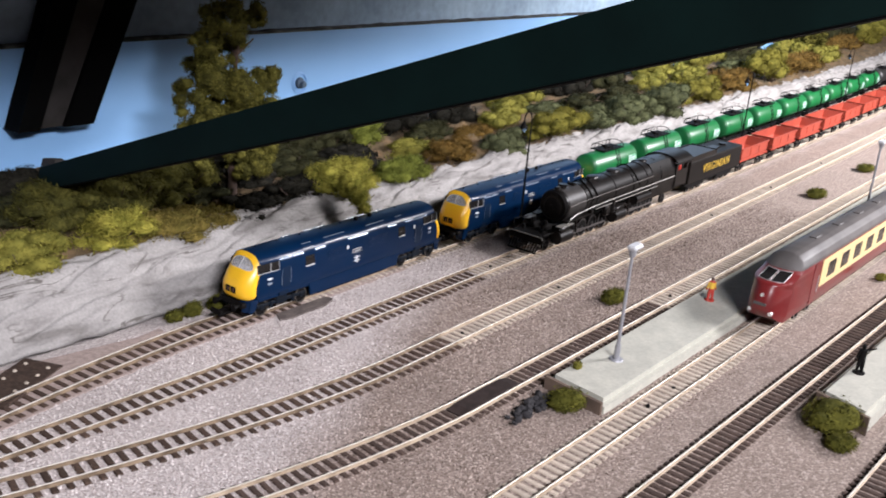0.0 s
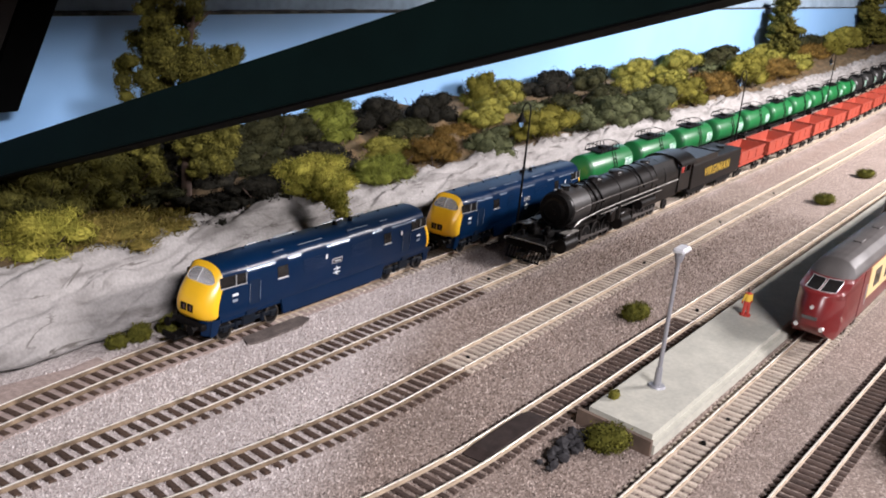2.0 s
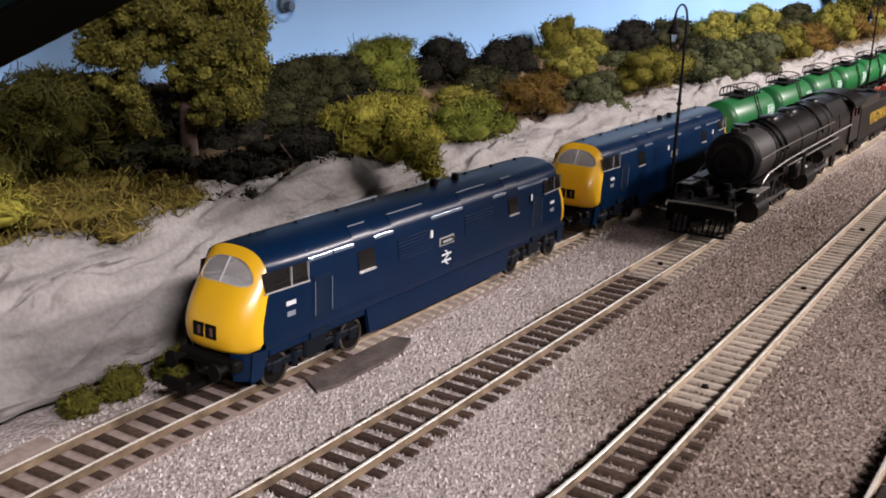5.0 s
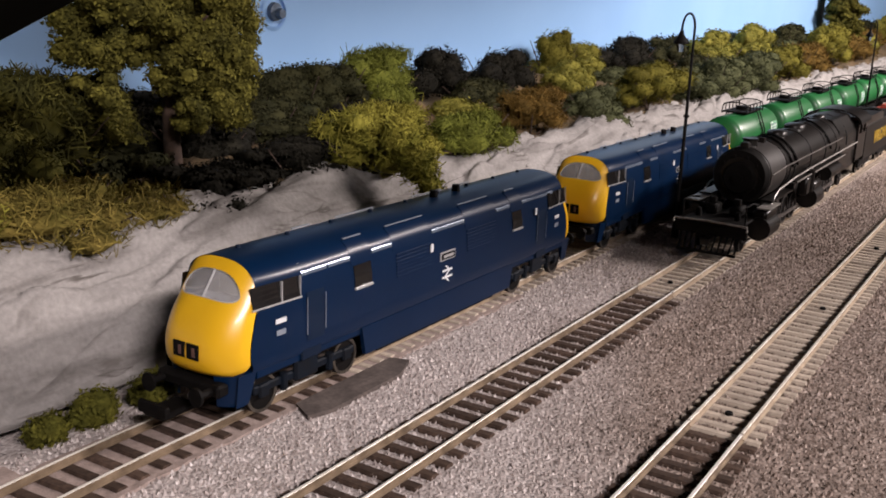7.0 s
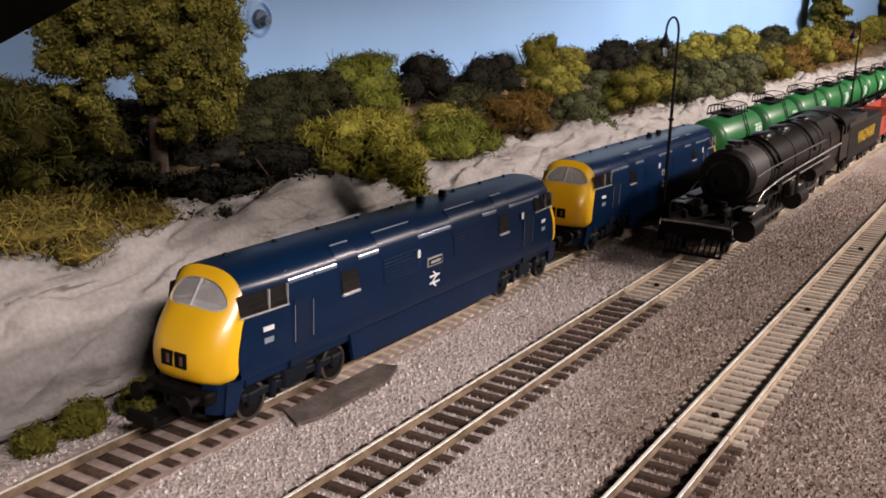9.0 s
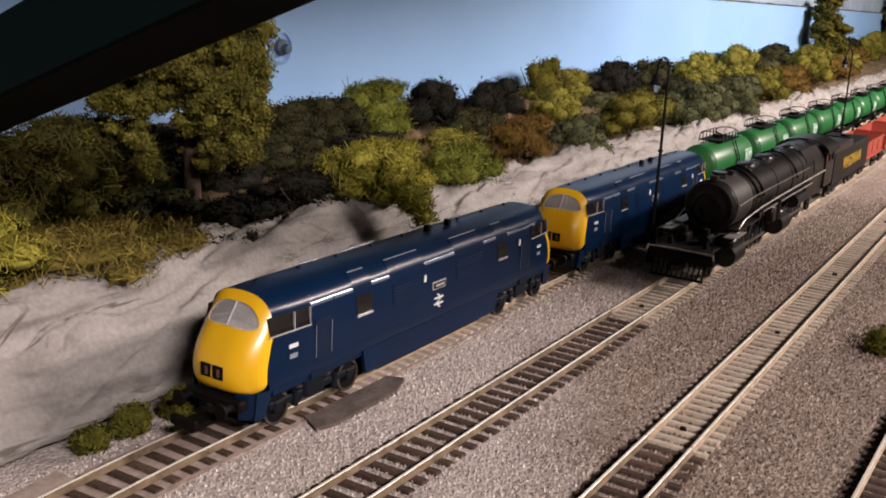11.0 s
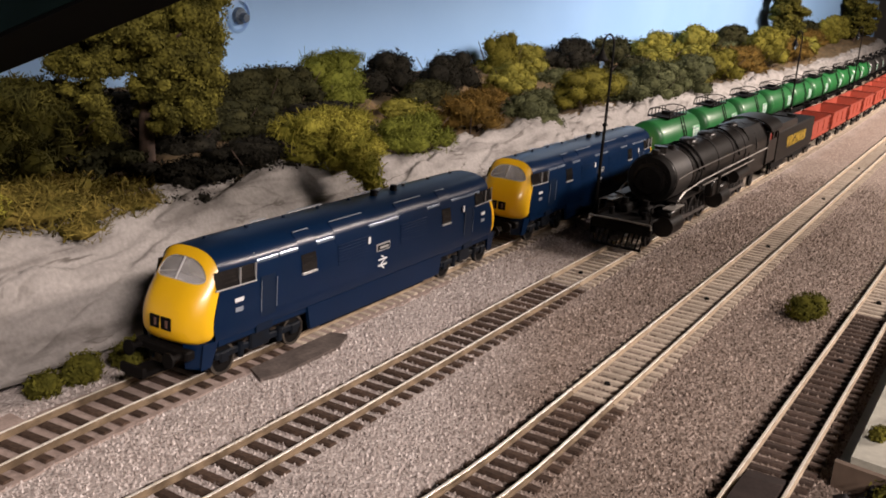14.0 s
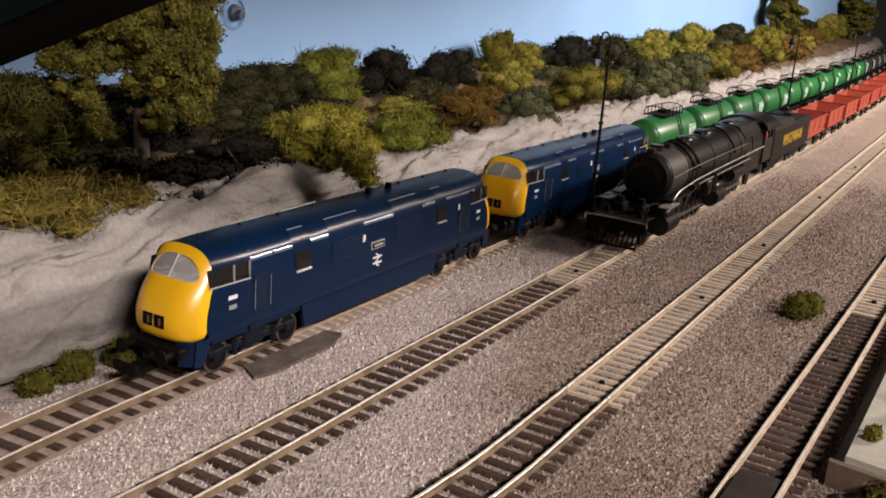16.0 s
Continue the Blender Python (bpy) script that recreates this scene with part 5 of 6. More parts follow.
def hopper_wagon(x0, y0, turn=0.0):
    L, W, zt, zb = 0.1130, 0.0165, 0.0345, 0.0155
    ob = thing("hopper_wagon", x0, y0, 0, "rusty red empty open hopper wagon behind the steam engine", "hopper wagon", "train of red hopper wagons", turn)
    # shell: outside, rim, sloping inside
    bm = bmesh.new()
    def rect(xa, xb, w, z):
        return [(xa, -w, z), (xb, -w, z), (xb, w, z), (xa, w, z)]
    loft(bm, [rect(0.026, L - 0.026, W * 0.62, zb - 0.004), rect(0.016, L - 0.016, W * 0.97, zb + 0.001), rect(0.0045, L - 0.0045, W, zb + 0.006), rect(0.003, L - 0.003, W, zt), rect(0.0038, L - 0.0038, W - 0.0008, zt), rect(0.012, L - 0.012, W - 0.0014, zb + 0.007), rect(0.034, L - 0.034, W * 0.5, zb - 0.001)])
    part("body", bm, M_RED, ob)
    for s in (-1, 1):
        for k in range(4):
            bm = bmesh.new()
            xx = 0.006 + k * (L - 0.012) / 3
            box(bm, (xx, s * (W + 0.0002), (zt + zb) / 2 + 0.003), (0.0015, 0.0008, zt - zb - 0.005))
            part("side_rib", bm, M_RED, ob)
        bm = bmesh.new()
        box(bm, (L / 2, s * (W + 0.0003), zt - 0.0006), (L - 0.006, 0.0020, 0.0018))
        part("top_rail", bm, M_RED, ob)
        bm = bmesh.new()
        box(bm, (L / 2, s * (W - 0.0002), zb + 0.0015), (L - 0.004, 0.0016, 0.0026))
        part("side_sill", bm, M_RED, ob)
    for xe, sg in ((0.003, -1), (L - 0.003, 1)):
        bm = bmesh.new()
        box(bm, (xe, 0, zt - 0.0006), (0.0020, 2 * W, 0.0018))
        for yy in (-W * 0.8, 0, W * 0.8):
            box(bm, (xe, yy, (zt + zb) / 2), (0.0014, 0.0014, zt - zb))
        part("end_frame", bm, M_RED, ob)
    bm = bmesh.new()
    box(bm, (L / 2, 0, 0.0120), (L - 0.002, 0.006, 0.0040))
    for x in (0.0185, L - 0.0185):
        box(bm, (x, 0, 0.0085), (0.024, 0.018, 0.0022))
        for s in (-1, 1):
            box(bm, (x, s * 0.0128, 0.0068), (0.024, 0.0016, 0.0036), 0.0004)
    for x in (L / 2 - 0.013, L / 2 + 0.013):
        box(bm, (x, 0, 0.0105), (0.016, 0.018, 0.0060))
    box(bm, (-0.003, 0, 0.0085), (0.010, 0.004, 0.0024))
    box(bm, (L + 0.003, 0, 0.0085), (0.010, 0.004, 0.0024))
    part("underframe", bm, M_BLACK, ob)
    four_wheels(ob, L, (0.0115, 0.0255, L - 0.0255, L - 0.0115), 0.0052, 0.0108)
    return ob


HOP_X, HOP_PITCH = 0.7475, 0.1262
for k in range(19):
    x = HOP_X + k * HOP_PITCH
    slope = math.degrees(math.atan2(TRACKS[2](x + 0.113) - TRACKS[2](x), 0.113))
    hopper_wagon(x, TRACKS[2](x), slope)


# ---- steam locomotive and tender ----
def boiler_rings(parts, zc, seg=32):
    return [[(x, math.cos(a) * r, zc + math.sin(a) * r) for a in (k * math.tau / seg for k in range(seg))] for x, r in parts]


def steam_locomotive(x0, y0):
    ob = thing("steam_locomotive", x0, y0, 0, "black articulated steam locomotive heading the red hoppers", "locomotive")
    zc = 0.0385
    bm = bmesh.new()
    loft(bm, boiler_rings([(0.046, 0.001), (0.0462, 0.0112), (0.0468, 0.0140), (0.0480, 0.0157), (0.0496, 0.0165), (0.0540, 0.0166), (0.088, 0.0167), (0.0882, 0.0175), (0.0905, 0.0175), (0.0907, 0.0169), (0.215, 0.0185), (0.300, 0.0192)], zc))
    part("boiler", bm, M_STEAM, ob, smooth=40)
    for x, r in ((0.097, 0.0170), (0.108, 0.0172), (0.150, 0.0177), (0.192, 0.0183), (0.226, 0.0187), (0.262, 0.0190)):
        bm = bmesh.new()
        loft(bm, boiler_rings([(x, r - 0.0005), (x, r + 0.0003), (x + 0.002, r + 0.0003), (x + 0.002, r - 0.0005)], zc))
        part("boiler_band", bm, M_BLACK, ob, smooth=40)
    bm = bmesh.new()
    loft(bm, boiler_rings([(0.0530, 0.0164), (0.0530, 0.0170), (0.0875, 0.0171), (0.0875, 0.0164)], zc))
    part("smokebox", bm, M_GRAPHITE, ob, "graphite grey smokebox barrel", smooth=40)
    bm = bmesh.new()
    # cap over the smokebox end, blackened for the shade on the engine's front
    tube(bm, (0.0500, 0, zc), (0.0462, 0, zc), 0.0168, 0.0150, 32)
    part("smokebox_front", bm, M_FRONTSHADE, ob, "matt black smokebox front, shade put into its colour", smooth=30)
    bm = bmesh.new()
    tube(bm, (0.0465, 0, zc - 0.001), (0.0440, 0, zc - 0.001), 0.0100, 0.0085, 24)
    tube(bm, (0.0440, 0, zc - 0.001), (0.0425, 0, zc - 0.001), 0.0030, seg=12)
    for k in range(10):
        a = k * math.tau / 10
        tube(bm, (0.0465, math.cos(a) * 0.0118, zc + math.sin(a) * 0.0118), (0.0452, math.cos(a) * 0.0118, zc + math.sin(a) * 0.0118), 0.0009, seg=6)
    part("smokebox_door", bm, M_FRONTSHADE, ob, smooth=40)
    bm = bmesh.new()
    tube(bm, (0.062, 0, zc + 0.015), (0.062, 0, zc + 0.0205), 0.0046, 0.0040, 18)
    tube(bm, (0.062, 0, zc + 0.0198), (0.062, 0, zc + 0.0210), 0.0048, 0.0048, 18)
    part("chimney", bm, M_STEAM, ob, smooth=40)
    for x, r, h in ((0.125, 0.0065, 0.0034), (0.172, 0.0070, 0.0036), (0.245, 0.0050, 0.0036)):
        bm = bmesh.new()
        loft(bm, [[(x + math.cos(k * math.tau / 24) * rr * 1.5, math.sin(k * math.tau / 24) * rr, zc + 0.0166 + hh) for k in range(24)] for rr, hh in ((r, 0), (r * 0.95, h * 0.7), (r * 0.75, h * 0.95), (r * 0.3, h * 1.05))])
        part("dome", bm, M_STEAM, ob, smooth=50)
    bm = bmesh.new()
    tube(bm, (0.080, -0.004, zc + 0.0172), (0.080, 0.004, zc + 0.0172), 0.0026, seg=14)
    part("bell", bm, M_STEAM, ob, smooth=40)
    bm = bmesh.new()
    box(bm, (0.052, 0, zc + 0.0178), (0.006, 0.005, 0.0036), 0.0008)
    part("headlamp", bm, M_STEAM, ob)
    # pipes looped over the boiler
    for xp, rp in ((0.101, 0.0173), (0.112, 0.0175), (0.205, 0.0187)):
        bm = bmesh.new()
        path_tube(bm, [(xp + 0.006 * math.sin(a * 2), math.cos(a) * (rp + 0.0006), zc + math.sin(a) * (rp + 0.0006)) for a in (math.pi * (0.02 + 0.96 * k / 14) for k in range(15))], 0.0008, 6)
        part("boiler_pipe", bm, M_BLACK, ob, smooth=40)
    # firebox and cab
    bm = bmesh.new()
    prof = [(-0.0185, 0.016), (-0.0190, 0.036), (-0.0170, 0.0480), (-0.0110, 0.0555), (0, 0.0580), (0.0110, 0.0555), (0.0170, 0.0480), (0.0190, 0.036), (0.0185, 0.016)]
    prism(bm, prof, "x", 0.240, 0.302)
    part("firebox", bm, M_STEAM, ob, smooth=30)
    bm = bmesh.new()
    for s in (-1, 1):
        box(bm, (0.3185, s * 0.0198, 0.0295), (0.033, 0.0010, 0.0205))
        box(bm, (0.3040, s * 0.0198, 0.0455), (0.004, 0.0010, 0.0120))
        box(bm, (0.3190, s * 0.0198, 0.0455), (0.004, 0.0010, 0.0120))
        box(bm, (0.3335, s * 0.0198, 0.0455), (0.003, 0.0010, 0.0120))
    box(bm, (0.3025, 0, 0.0330), (0.0012, 0.0396, 0.030))
    part("cab", bm, M_STEAM, ob)
    bm = bmesh.new()
    arc = [(math.cos(a) * 0.0225, 0.0485 + math.sin(a) * 0.0105) for a in (math.pi * k / 14 for k in range(15))]
    prism(bm, arc + [(y * 0.95, z - 0.001) for y, z in reversed(arc)], "x", 0.2985, 0.3425)
    part("cab_roof", bm, M_STEAM, ob, smooth=40)
    bm = bmesh.new()
    box(bm, (0.322, 0.0, 0.035), (0.010, 0.034, 0.018), 0.001)
    part("cab_seat_box", bm, M_CABRED, ob, "red cab interior fittings")
    # running boards and rails
    for s in (-1, 1):
        bm = bmesh.new()
        box(bm, (0.175, s * 0.0185, 0.0300), (0.150, 0.0060, 0.0012))
        box(bm, (0.068, s * 0.0180, 0.0265), (0.050, 0.0070, 0.0012))
        box(bm, (0.0945, s * 0.0185, 0.0285), (0.0050, 0.0060, 0.0040))
        part("running_board", bm, M_STEAM, ob)
        bm = bmesh.new()
        box(bm, (0.175, s * 0.0217, 0.0304), (0.150, 0.0005, 0.0008))
        part("board_edge", bm, M_EDGESTEEL, ob)
        bm = bmesh.new()
        path_tube(bm, [(0.052, s * 0.0178, zc + 0.002), (0.085, s * 0.0180, zc + 0.0035), (0.160, s * 0.0192, zc + 0.0045), (0.238, s * 0.0199, zc + 0.0050)], 0.00045, 6)
        part("handrail", bm, M_WORNSTEEL, ob)
        bm = bmesh.new()
        path_tube(bm, [(0.044, s * 0.0205, 0.0235), (0.050, s * 0.0205, 0.0280), (0.060, s * 0.0205, 0.0312), (0.098, s * 0.0210, 0.0338), (0.150, s * 0.0212, 0.0345), (0.296, s * 0.0214, 0.0350)], 0.00055, 6)
        part("pipe", bm, M_EDGESTEEL, ob)
        bm = bmesh.new()
        box(bm, (0.0400, s * 0.0205, 0.0246), (0.0240, 0.0075, 0.0007))
        part("cylinder_cover", bm, M_EDGESTEEL, ob, "scuffed flat cover over the cylinder")
        bm = bmesh.new()
        tube(bm, (0.196, s * 0.0190, 0.0225), (0.232, s * 0.0190, 0.0225), 0.0048, seg=16)
        part("air_tank", bm, M_STEAM, ob, smooth=40)
        bm = bmesh.new()
        box(bm, (0.128, s * 0.0200, 0.0240), (0.010, 0.0060, 0.0120), 0.0012)
        tube(bm, (0.141, s * 0.0200, 0.0185), (0.141, s * 0.0200, 0.0335), 0.0035, seg=12)
        part("air_pump", bm, M_STEAM, ob, smooth=40)
        # two engine sets
        for xc, wheels in ((0.040, (0.070, 0.092, 0.114, 0.136)), (0.158, (0.186, 0.208, 0.230, 0.252))):
            bm = bmesh.new()
            tube(bm, (xc - 0.013, s * 0.0190, 0.0130), (xc + 0.010, s * 0.0190, 0.0130), 0.0068, seg=18)
            box(bm, (xc - 0.0015, s * 0.0185, 0.0205), (0.021, 0.0085, 0.0065), 0.0015)
            part("cylinder", bm, M_STEAM, ob, smooth=40)
            for xw in wheels:
                wheel(ob, xw, s * 0.0110, 0.0096, 0.0096, "driving_wheel", side=s, tyre=M_GRAPHITE)
            bm = bmesh.new()
            box(bm, ((wheels[0] + wheels[-1]) / 2, s * 0.0146, 0.0080), (wheels[-1] - wheels[0] + 0.006, 0.0010, 0.0018))
            box(bm, ((xc + wheels[1]) / 2 + 0.006, s * 0.0160, 0.0112), (wheels[1] - xc, 0.0010, 0.0016), rot=(0, 4, 0))
            part("coupling_rod", bm, M_WORNSTEEL, ob)
            bm = bmesh.new()
            box(bm, (xc + 0.022, s * 0.0165, 0.0195), (0.030, 0.0012, 0.0020), rot=(0, 12, 0))
            box(bm, (xc + 0.030, s * 0.0172, 0.0165), (0.0022, 0.0012, 0.0130), rot=(0, -8, 0))
            part("valve_gear", bm, M_STEAM, ob)
        wheel(ob, 0.020, s * 0.0110, 0.0056, 0.0056, "pilot_wheel", side=s, tyre=M_GRAPHITE)
        wheel(ob, 0.290, s * 0.0110, 0.0060, 0.0060, "trailing_wheel", side=s, tyre=M_GRAPHITE)
    bm = bmesh.new()
    box(bm, (0.155, 0, 0.0125), (0.27, 0.012, 0.010))
    part("main_frame", bm, M_BLACK, ob)
    # pilot deck
    bm = bmesh.new()
    box(bm, (0.020, 0, 0.0185), (0.040, 0.034, 0.0016), 0.0004)
    box(bm, (0.0015, 0, 0.0145), (0.0030, 0.0400, 0.0062), 0.0006)
    part("pilot_beam", bm, M_FRONTSHADE, ob)
    bm = bmesh.new()
    for k in range(11):
        yy = -0.0165 + k * 0.0033
        tube(bm, (0.001, yy, 0.0125), (-0.005, yy * 0.94, 0.0030), 0.0006, seg=5)
    box(bm, (-0.005, 0, 0.0030), (0.0016, 0.0330, 0.0014))
    part("cow_catcher", bm, M_FRONTSHADE, ob)
    bm = bmesh.new()
    path_tube(bm, [(-0.002, -0.0205, 0.0165), (-0.0025, -0.0205, 0.0195), (-0.003, 0, 0.0200), (-0.0025, 0.0205, 0.0195), (-0.002, 0.0205, 0.0170)], 0.00055, 6)
    part("pilot_rail", bm, M_EDGESTEEL, ob)
    for s in (-1, 1):
        bm = bmesh.new()
        path_tube(bm, [(0.004, s * 0.0175, 0.0190), (0.004, s * 0.0175, 0.0290), (0.016, s * 0.0175, 0.0290), (0.030, s * 0.0172, 0.0265)], 0.0005, 6)
        part("side_rail", bm, M_BLACK, ob)
    for s in (-1, 1):
        bm = bmesh.new()
        box(bm, (0.026, s * 0.0070, 0.0222), (0.012, 0.0070, 0.0060), 0.0012)
        tube(bm, (0.024, s * 0.0070, 0.0190), (0.024, s * 0.0070, 0.0290), 0.0026, 0.0022, 12)
        tube(bm, (0.012, s * 0.0110, 0.0190), (0.012, s * 0.0110, 0.0240), 0.0018, 0.0014, 10)
        part("front_pump", bm, M_FRONTSHADE, ob, smooth=40)
    bm = bmesh.new()
    box(bm, (-0.004, 0, 0.0095), (0.012, 0.005, 0.0040), 0.0006)
    part("coupler", bm, M_STEAM, ob)
    return ob


def tender(x0, y0):
    ob = thing("tender", x0, y0, 0, "black rectangular tender lettered in yellow behind the steam locomotive", "tender")
    L = 0.176
    bm = bmesh.new()
    prof = [(-0.0185, 0.0145), (-0.0190, 0.0160), (-0.0190, 0.0420), (-0.0183, 0.0432), (0.0183, 0.0432), (0.0190, 0.0420), (0.0190, 0.0160), (0.0185, 0.0145)]
    prism(bm, prof, "x", 0.004, L)
    part("tank", bm, M_TENDER, ob, smooth=30)
    bm = bmesh.new()
    for s in (-1, 1):
        prism(bm, [(0.004, 0.0425), (0.086, 0.0425), (0.086, 0.0475), (0.078, 0.0500), (0.010, 0.0500), (0.004, 0.0480)], "y", s * 0.0180 - 0.0005, s * 0.0180 + 0.0005)
    box(bm, (0.086, 0, 0.0460), (0.0012, 0.036, 0.0070))
    box(bm, (0.045, 0, 0.0465), (0.078, 0.035, 0.0045), 0.0015)
    part("coal_bunker", bm, M_STEAM, ob)
    bm = bmesh.new()
    tube(bm, (0.150, 0, 0.043), (0.150, 0, 0.0455), 0.0050, seg=16)
    box(bm, (0.115, 0, 0.0438), (0.030, 0.012, 0.0012))
    part("filler_hatch", bm, M_STEAM, ob)
    bm = bmesh.new()
    box(bm, (L / 2, 0, 0.0130), (L, 0.034, 0.0030))
    for x in (0.040, 0.136):
        for s in (-1, 1):
            box(bm, (x, s * 0.0135, 0.0078), (0.052, 0.0020, 0.0048), 0.0008)
    part("underframe", bm, M_BLACK, ob)
    for x in (0.022, 0.040, 0.058, 0.118, 0.136, 0.154):
        for s in (-1, 1):
            wheel(ob, x, s * 0.0108, 0.0058, 0.0058, side=s)
    text_part("lettering", "VIRGINIAN", 0.0155, pose(0.090, -0.0193, 0.0285, 90, 0, 0), M_GOLD, ob)
    text_part("lettering", "VIRGINIAN", 0.0155, pose(0.090, 0.0193, 0.0285, 90, 0, 180), M_GOLD, ob)
    return ob


# black of the engine's front parts, made deeper to carry their shade
M_FRONTSHADE = mat("front_shade_black", (0.0035, 0.0030, 0.0028), (0.006, 0.005, 0.0045), 200, 0.7, bump=0.2, spec=0.10)
M_GRAPHITE = mat("graphite", (0.035, 0.031, 0.029), (0.018, 0.016, 0.015), 120, 0.42)
M_WORNSTEEL = mat("worn_dark_steel", (0.18, 0.165, 0.155), (0.09, 0.08, 0.075), 200, 0.4, metal=0.5)
M_EDGESTEEL = mat("scuffed_edge", (0.42, 0.40, 0.37), (0.20, 0.19, 0.175), 150, 0.4, metal=0.3)
M_TENDER = mat("tender_black", (0.0075, 0.0062, 0.0055), (0.005, 0.0042, 0.0038), 60, 0.5, fine=0.3, spec=0.16)
steam_locomotive(0.2225, 0.0825)
tender(0.5655, 0.0825)


# ---- maroon railcar ----
RAILCAR_L, RAILCAR_W = 0.36, 0.0150


def railcar_half(lo=0.0055):
    w = RAILCAR_W
    return [(w * 0.90, lo), (w, 0.012), (w, 0.0300), (w * 0.99, 0.0405), (w * 0.95, 0.0440), (w * 0.80, 0.0485), (w * 0.52, 0.0518), (w * 0.25, 0.0530), (0, 0.0533)]


def railcar_side(ob, xa, xb, first, count):
    """Cream band with its windows, on both sides."""
    w = RAILCAR_W
    for s in (-1, 1):
        bm = bmesh.new()
        box(bm, ((xa + xb) / 2, s * (w + 0.0001), 0.0298), (xb - xa, 0.0006, 0.0225))
        band = part("cream_band", bm, M_CREAM, ob, "cream painted window band")
        for k in range(count):
            bm = bmesh.new()
            box(bm, (first + k * 0.0335, s * (w + 0.0004), 0.0298), (0.0185, 0.0004, 0.0128))
            part("window", bm, M_CABPANE, band)
        for xw in (0.050, 0.075, RAILCAR_L - 0.065, RAILCAR_L - 0.040):
            wheel(ob, xw, s * 0.0112, 0.0062, 0.0062, side=s)


def railcar(x0, y0, turn):
    ob = thing("railcar", x0, y0, 0, "maroon and cream streamlined railcar with grey roof at the platform", "railcar", "", turn)
    ob.scale = (1.15, 1.15, 1.15)
    L, W = RAILCAR_L, RAILCAR_W
    half = railcar_half()
    half = [tuple(a + (b - a) * k / 6 for a, b in zip(p, q)) for p, q in zip(half, half[1:]) for k in range(6)] + [half[-1]]
    ring = half + [(-y, z) for y, z in reversed(half[:-1])]

    def face(y, z):
        """Distance of the bulbous front behind its tip."""
        k = abs(y) / W
        low = 0.0035 * max(0.0, (0.014 - z) / 0.009) ** 2
        mid = 0.0055 * max(0.0, (z - 0.020) / 0.016) ** 1.6
        back = 0.019 * smooth_step(0.0360, 0.0408, z) + 1.2 * max(0, z - 0.0408)
        return low + min(mid, 0.009) + back + 0.020 * k ** 2.6 * (1 - 0.5 * smooth_step(0.032, 0.040, z))

    def front(s):
        out = []
        for y, z in ring:
            yy, zz = y * s, 0.026 + (z - 0.026) * s
            out.append((face(yy, zz), yy, zz))
        return out
    rings = [front(0.01 + 0.99 * k / 48) for k in range(49)] + [[(x, y, z) for y, z in ring] for x in (0.085, 0.2, L)]
    for nm, m_, keep in (("body", M_MAROON, lambda c: c.z <= 0.0424), ("roof", M_ROOFGREY, lambda c: c.z > 0.0424)):
        bm = bmesh.new()
        loft(bm, rings)
        bmesh.ops.delete(bm, geom=[f for f in bm.faces if len(f.verts) > 4 or not keep(f.calc_center_median())], context="FACES")
        part(nm, bm, m_, ob, smooth=50)
    railcar_side(ob, 0.084, L, 0.108, 8)
    # dark windscreen band with two bright-framed panes
    for s in (-1, 1):
        bm = bmesh.new()
        rows = [[(face(y, z) - 0.0009, s * y, z) for y in (0.0006, 0.0022, 0.0042, 0.0062, 0.0080, 0.0096)] for z in (0.0376, 0.0390, 0.0405, 0.0418)]
        q = [[bm.verts.new(p) for p in r] for r in rows]
        for a, b in zip(q, q[1:]):
            for i in range(len(a) - 1):
                bm.faces.new((a[i], a[i + 1], b[i + 1], b[i]))
        w = part("windscreen", bm, M_CABPANE, ob, smooth=50)
        bm = bmesh.new()
        path_tube(bm, rows[0] + [r[-1] for r in rows[1:]] + list(reversed(rows[-1][:-1])) + [rows[2][0], rows[1][0], rows[0][0]], 0.00028, 5)
        part("frame", bm, M_BRIGHT, w)
        bm = bmesh.new()
        tube(bm, (0.078, s * (W + 0.0006), 0.016), (0.078, s * (W + 0.0006), 0.030), 0.0004, seg=5)
        part("handrail", bm, M_BRIGHT, ob)
        bm = bmesh.new()
        box(bm, (0.071, s * (W + 0.0001), 0.0255), (0.0110, 0.0005, 0.0330))
        part("door", bm, M_MAROON, ob)
    for yy, zz, r in ((-0.0078, 0.0150, 0.0017), (0.0078, 0.0150, 0.0017), (0, 0.0285, 0.0014)):
        bm = bmesh.new()
        xo = face(yy, zz)
        tube(bm, (xo + 0.002, yy, zz), (xo - 0.0012, yy, zz), r, r * 0.85, 14)
        part("headlamp", bm, M_BRIGHT, ob, "small round silver headlamp", smooth=40)
    bm = bmesh.new()
    box(bm, (face(0, 0.022) - 0.0001, 0, 0.0220), (0.0008, 0.0095, 0.0020))
    part("front_badge", bm, M_ROOFGREY, ob)
    bm = bmesh.new()
    box(bm, (L / 2 + 0.02, 0, 0.0055), (L - 0.06, 0.025, 0.004))
    part("underframe", bm, M_BLACK, ob)
    for k in range(5):
        bm = bmesh.new()
        box(bm, (0.10 + k * 0.055, 0, 0.0535), (0.012, 0.006, 0.0012), 0.0004)
        part("roof_vent", bm, M_ROOFGREY, ob)
    return ob


